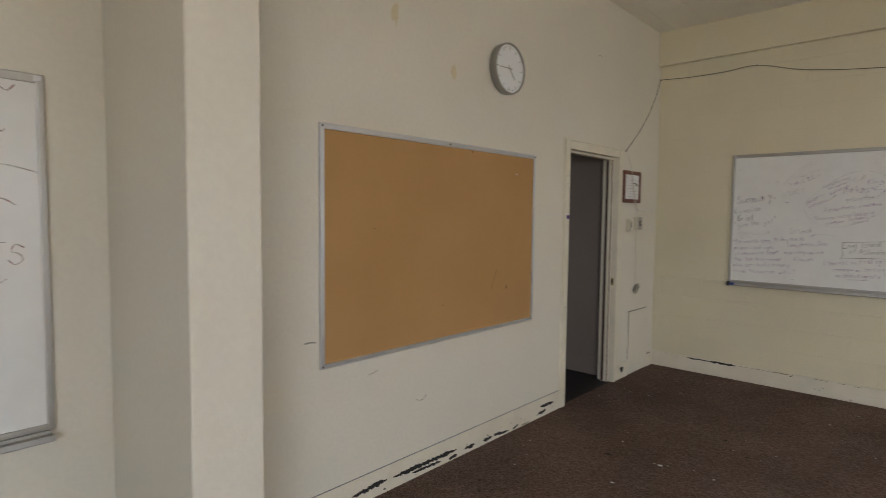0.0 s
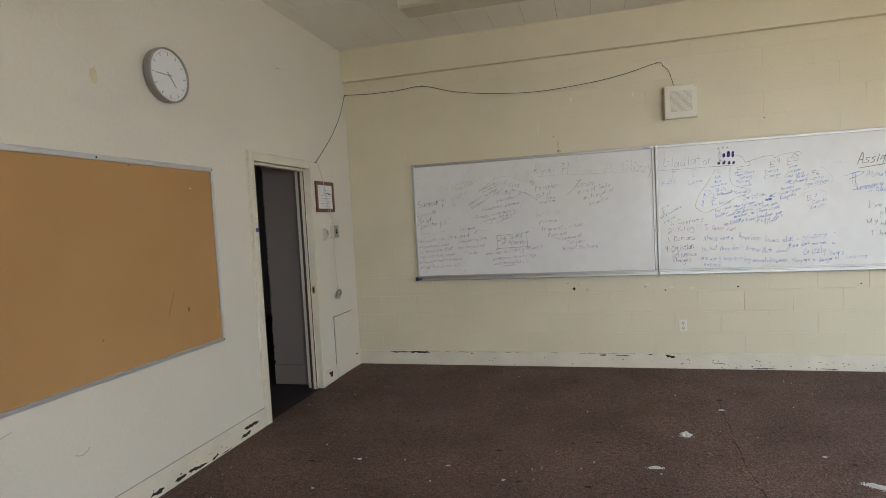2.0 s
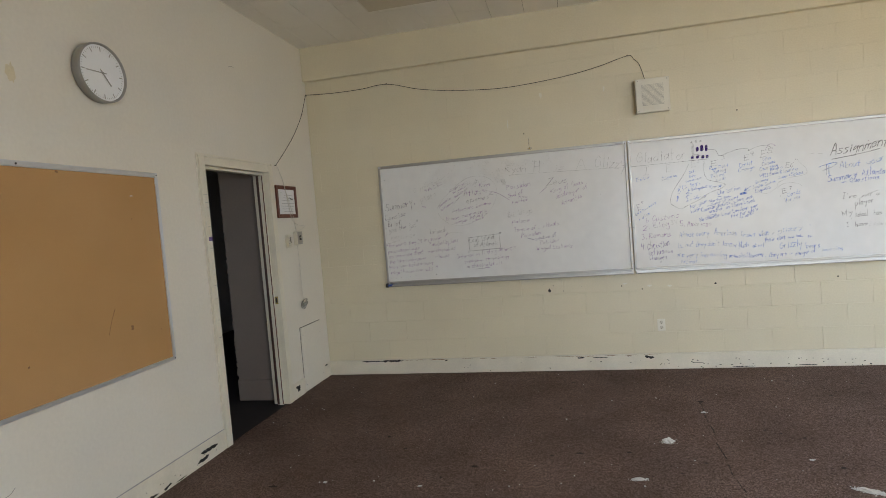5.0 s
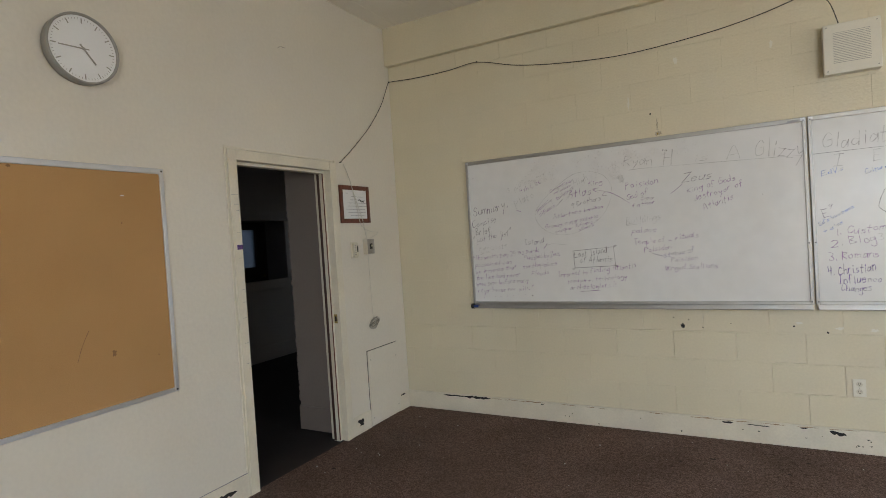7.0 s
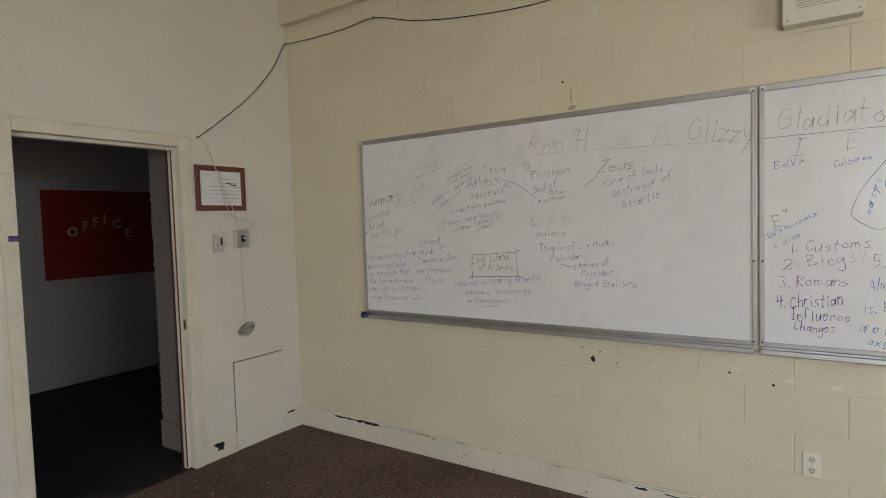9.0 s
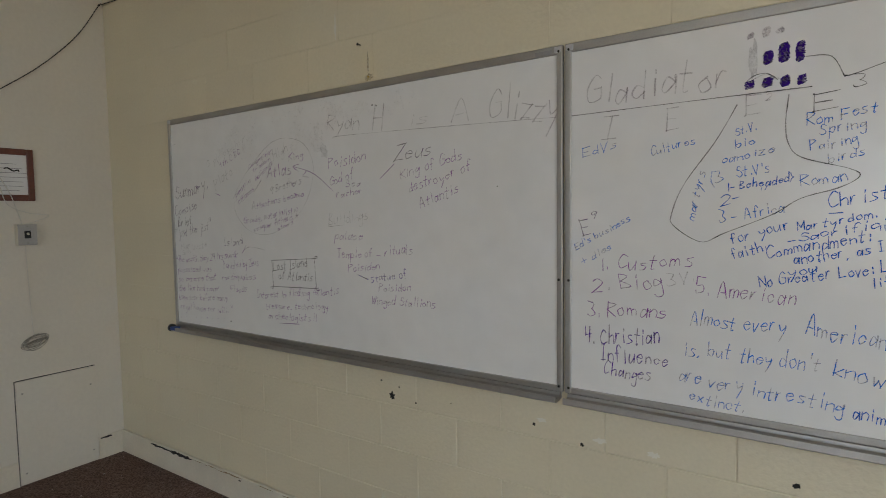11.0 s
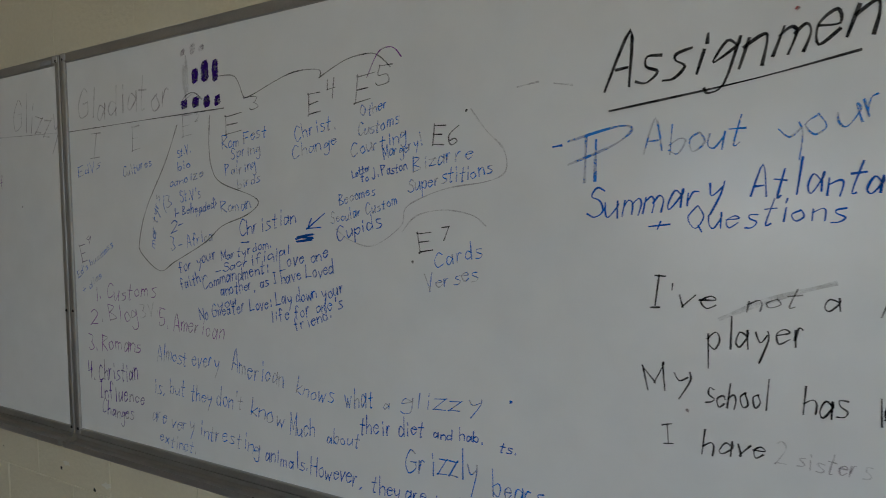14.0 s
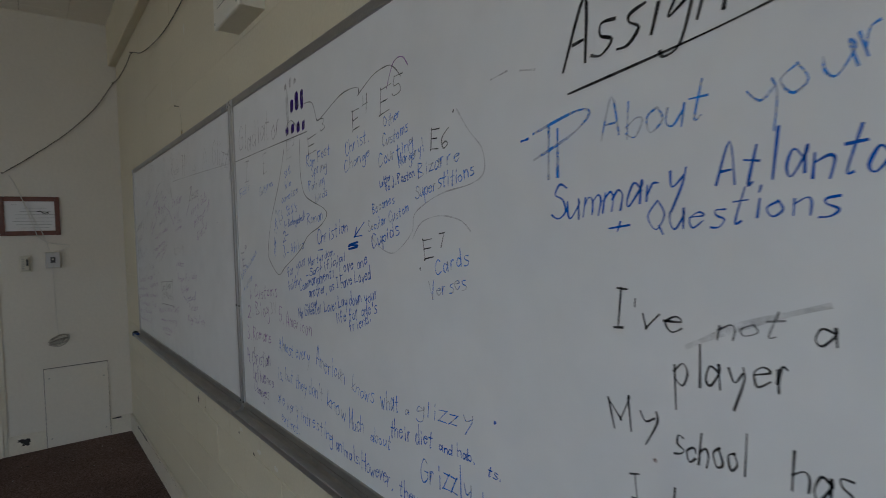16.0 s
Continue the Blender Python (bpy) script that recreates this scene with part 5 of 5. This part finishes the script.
write(board_b, 'not', "g", 5.108, 1.480, 0.078, 0.032, 7.4)
write(board_b, 'a', "k", 5.215, 1.487, 0.021, 0.032, 2.7)
write(board_b, 'basketball', "k", 5.398, 1.506, 0.200, 0.046, -2.9)
write(board_b, 'player', "k", 5.051, 1.413, 0.151, 0.051, 6.5)
write(board_b, 'My', "k", 4.953, 1.327, 0.071, 0.050, 10.5)
write(board_b, 'school', "k", 5.049, 1.317, 0.096, 0.045, 0.6)
write(board_b, 'has', "k", 5.191, 1.316, 0.062, 0.045, 3.7)
write(board_b, '16', "k", 5.283, 1.315, 0.026, 0.044, 2.2)
write(board_b, 'kids total', "k", 5.342, 1.313, 0.150, 0.037, 0.4)
write(board_b, 'I', "k", 4.976, 1.234, 0.025, 0.040, 11.8)
write(board_b, 'have', "k", 5.044, 1.233, 0.094, 0.045, -1.2)
write(board_b, '2 sisters', "f", 5.154, 1.231, 0.129, 0.033, -0.9)
pen(board_a, "k", 0.003, (1.623, 1.375), (1.935, 1.394), (1.935, 1.394), (1.944, 1.250), (1.944, 1.250), (1.633, 1.241), (1.633, 1.241), (1.623, 1.375))
pen(board_a, "p", 0.003, (1.666, 1.055), (1.816, 1.064))
pen(board_a, "f", 0.003, (2.076, 1.953), (2.136, 1.960), (2.570, 1.950), (3.167, 1.932))
pen(board_a, "p", 0.003, (2.070, 1.714), (1.946, 1.799), (1.805, 1.841))
pen(board_a, "p", 0.003, (1.848, 1.849), (1.805, 1.841), (1.843, 1.814))
pen(board_a, "p", 0.003, (1.897, 1.813), (1.871, 1.791), (1.909, 1.785))
pen(board_a, "f", 0.0025, (1.333, 1.704), (1.434, 1.820), (1.661, 1.973), (1.868, 1.954), (1.947, 1.818), (1.858, 1.628), (1.645, 1.515), (1.461, 1.524), (1.349, 1.615), (1.333, 1.704))
pen(board_a, "d", 0.003, (1.506, 1.730), (1.564, 1.786))
pen(board_a, "v", 0.004, (2.214, 1.330), (2.274, 1.312))
pen(board_a, "p", 0.003, (2.357, 1.757), (2.436, 1.814))
pen(board_a, "f", 0.003, (1.396, 1.420), (1.458, 1.440), (1.570, 1.427))
pen(board_a, "p", 0.003, (1.390, 1.406), (1.420, 1.446))
pen(board_a, "p", 0.003, (1.174, 1.730), (1.211, 1.718))
pen(board_a, "f", 0.003, (2.040, 1.548), (2.140, 1.556))
pen(board_b, "g", 0.003, (3.218, 1.930), (3.537, 1.933), (3.909, 1.935))
pen(board_b, "g", 0.003, (3.727, 1.907), (3.672, 1.807), (3.586, 1.683), (3.550, 1.593), (3.555, 1.552), (3.634, 1.502), (3.699, 1.529), (3.823, 1.584), (3.890, 1.628), (3.977, 1.655), (4.021, 1.683), (4.000, 1.705), (3.890, 1.743), (3.857, 1.786), (3.850, 1.846), (3.856, 1.920))
pen(board_b, "f", 0.003, (3.758, 1.969), (3.797, 1.985), (3.831, 1.968))
pen(board_b, "g", 0.003, (3.895, 2.019), (3.952, 2.010), (3.981, 1.955), (3.985, 1.955), (4.005, 1.956), (4.134, 1.994), (4.220, 1.993), (4.228, 1.975), (4.228, 1.975), (4.300, 2.003), (4.362, 2.009), (4.391, 2.000), (4.421, 1.972))
pen(board_b, "p", 0.003, (4.359, 1.957), (4.391, 2.008), (4.427, 2.013), (4.449, 1.990))
pen(board_b, "f", 0.003, (4.612, 1.862), (4.646, 1.815), (4.682, 1.776), (4.686, 1.733), (4.648, 1.714), (4.561, 1.704), (4.495, 1.685), (4.454, 1.663), (4.441, 1.624), (4.368, 1.581), (4.306, 1.593), (4.265, 1.619))
pen(board_b, "f", 0.003, (4.445, 1.612), (4.482, 1.647), (4.549, 1.658), (4.613, 1.646), (4.643, 1.624))
pen(board_b, "b", 0.004, (4.232, 1.656), (4.180, 1.621))
pen(board_b, "b", 0.004, (4.192, 1.644), (4.180, 1.621), (4.180, 1.621), (4.220, 1.623))
pen(board_b, "b", 0.005, (4.142, 1.595), (4.199, 1.607), (4.145, 1.599), (4.197, 1.598), (4.143, 1.589), (4.192, 1.593))
pen(board_b, "b", 0.003, (3.957, 1.585), (3.987, 1.587))
pen(board_b, "k", 0.004, (4.886, 1.830), (5.098, 1.857), (5.253, 1.885))
pen(board_b, "e", 0.005, (4.811, 1.781), (4.898, 1.801), (4.925, 1.794), (4.892, 1.768), (4.811, 1.738))
pen(board_b, "e", 0.006, (4.844, 1.785), (4.841, 1.704))
pen(board_b, "e", 0.006, (4.862, 1.780), (4.860, 1.706))
pen(board_b, "b", 0.005, (4.782, 1.773), (4.798, 1.775))
pen(board_b, "g", 0.0034, (5.287, 1.482), (5.305, 1.538), (5.305, 1.538), (5.319, 1.491), (5.319, 1.491), (5.327, 1.545))
pen(board_b, "g", 0.0032, (5.333, 1.485), (5.332, 1.542), (5.351, 1.542), (5.333, 1.519), (5.354, 1.500), (5.333, 1.487))
pen(board_b, "g", 0.0032, (5.328, 1.493), (5.352, 1.550), (5.365, 1.495))
pen(board_b, "s", 0.01, (5.070, 1.465), (5.140, 1.500), (5.228, 1.531))
pen(board_b, "c", 0.003, (5.451, 1.805), (5.492, 1.819))
pen(board_b, "c", 0.003, (5.507, 1.808), (5.532, 1.841), (5.547, 1.804), (5.571, 1.810))
pen(board_b, "c", 0.003, (5.366, 1.690), (5.432, 1.728))
pen(board_b, "c", 0.003, (5.439, 1.701), (5.456, 1.734), (5.480, 1.723), (5.486, 1.687))
pen(board_b, "y", 0.009, (5.306, 1.589), (5.334, 1.598), (5.350, 1.579), (5.318, 1.572), (5.361, 1.552))
pen(board_b, "f", 0.006, (5.573, 2.055), (5.613, 2.059))
pen(board_b, "f", 0.004, (4.711, 1.894), (4.753, 1.899))
pen(board_b, "f", 0.004, (4.784, 1.892), (4.818, 1.885))
write(board_b, "EdVs", "c", 3.262, 1.786, 0.115, 0.028, 12.0)
pen(board_b, "g", 0.003, (3.745, 1.965), (3.768, 1.984), (3.80, 1.987), (3.828, 1.966))
pen(board_a, "f", 0.003, (0.746, 2.019), (0.803, 2.032))
scribble(board_b, "u", 3.804, 2.031, 0.022, 0.037)
scribble(board_b, "u", 3.842, 2.039, 0.026, 0.053)
scribble(board_b, "u", 3.881, 2.036, 0.020, 0.055)
scribble(board_b, "u", 3.758, 1.960, 0.022, 0.023)
scribble(board_b, "u", 3.804, 1.962, 0.025, 0.026)
scribble(board_b, "u", 3.846, 1.959, 0.021, 0.028)
scribble(board_b, "u", 3.886, 1.958, 0.020, 0.026)
scribble(board_b, "f", 3.758, 2.099, 0.014, 0.015)
scribble(board_b, "f", 3.798, 2.104, 0.018, 0.026)
scribble(board_b, "f", 3.831, 2.101, 0.017, 0.015)
for k, (x, z, a, c, col) in enumerate(((1.35, 2.03, 0.5, 0.2, "o"), (1.8, 2.0, 0.4, 0.25, "o"), (2.05, 2.07, 0.5, 0.16, "o"), (2.45, 2.09, 0.35, 0.14, "o"), (1.55, 1.85, 0.35, 0.2, "o"), (2.02, 1.9, 0.05, 0.07, "s"))):
    smear(board_a, col, x, z, a, c, 700 + k)
smear(board_b, "s", 3.765, 2.03, 0.022, 0.10, 731)

# stray specks of ink on the enamel
for b, x, z, size, col in ((board_a, 1.269, 1.025, 0.011, "k"), (board_b, 5.171, 1.961, 0.007, "r"), (board_b, 5.336, 1.286, 0.007, "r"), (board_b, 4.695, 1.269, 0.007, "b"), (board_b, 4.471, 1.547, 0.006, "k"),
                           (board_a, 2.32, 2.075, 0.008, "k"), (board_a, 2.345, 2.07, 0.006, "k"), (board_b, 4.602, 1.86, 0.006, "k"), (board_b, 5.02, 1.30, 0.006, "r"), (board_a, 2.93, 1.70, 0.006, "d")):
    bm = bmesh.new()
    chip(bm, x, z, size, size, int(x * 1000), lambda p, q: Vector((p, -0.0133, q)))
    part("ink_speck", bm, INK[col], b)

# rubbed red marks on the side-wall board
for z, a, b in ((1.98, 2.22, 2.36), (1.845, 2.25, 2.33), (1.72, 2.05, 2.41), (1.607, 2.1, 2.35), (1.34, 2.1, 2.32)):
    pen(board_c, "r", 0.005, *[(a + (b - a) * k / 7, z + 0.012 * math.sin(k * 2.1 + z * 9)) for k in range(8)])
write(board_c, "TS", "r", 2.27, 1.405, 0.10, 0.065, 0)

# ---- blocks of the north wall ----
PITCH, COURSE = 0.4065, 0.203


def block_mesh(wide, worn, gap):
    bm = bmesh.new()
    box(bm, -wide / 2, -0.0005, 0.0, wide / 2, 0.006, COURSE - gap)
    front = [e for e in bm.edges if all(abs(v.co.y + 0.0005) < 1e-5 for v in e.verts)]
    bmesh.ops.bevel(bm, geom=front, offset=worn, segments=1, affect="EDGES")
    me = bpy.data.meshes.new("block")
    bm.to_mesh(me)
    bm.free()
    me.materials.append(NORTH_PAINT)
    return me


shapes = {}
block_rng = random.Random(8)
for row in range(15):
    z = 0.152 + row * COURSE
    if z > 3.13:
        break
    shift = 3.743 if row % 2 else 3.54
    x = shift - 10 * PITCH
    while x < VEST_W - 0.07:
        a, b = max(x, 0.0), min(x + PITCH, VEST_W - 0.072)
        if b - a > 0.03:
            worn, gap = block_rng.choice(((0.0016, 0.0012), (0.0026, 0.0022), (0.0034, 0.0030))) if z < 0.9 else block_rng.choice(((0.0005, 0.0004), (0.0008, 0.0007)))
            w = round(b - a - gap, 4)
            if (w, worn) not in shapes:
                shapes[w, worn] = block_mesh(w, worn, gap)
            ob = new("block", shapes[w, worn])
            ob.matrix_world = pose((a + b) / 2, 0.0005 + block_rng.uniform(-0.0004, 0.0004), z + gap / 2, block_rng.uniform(-0.12, 0.12), 0, block_rng.uniform(-0.08, 0.08))
            ob.parent = wall_north
        x += PITCH
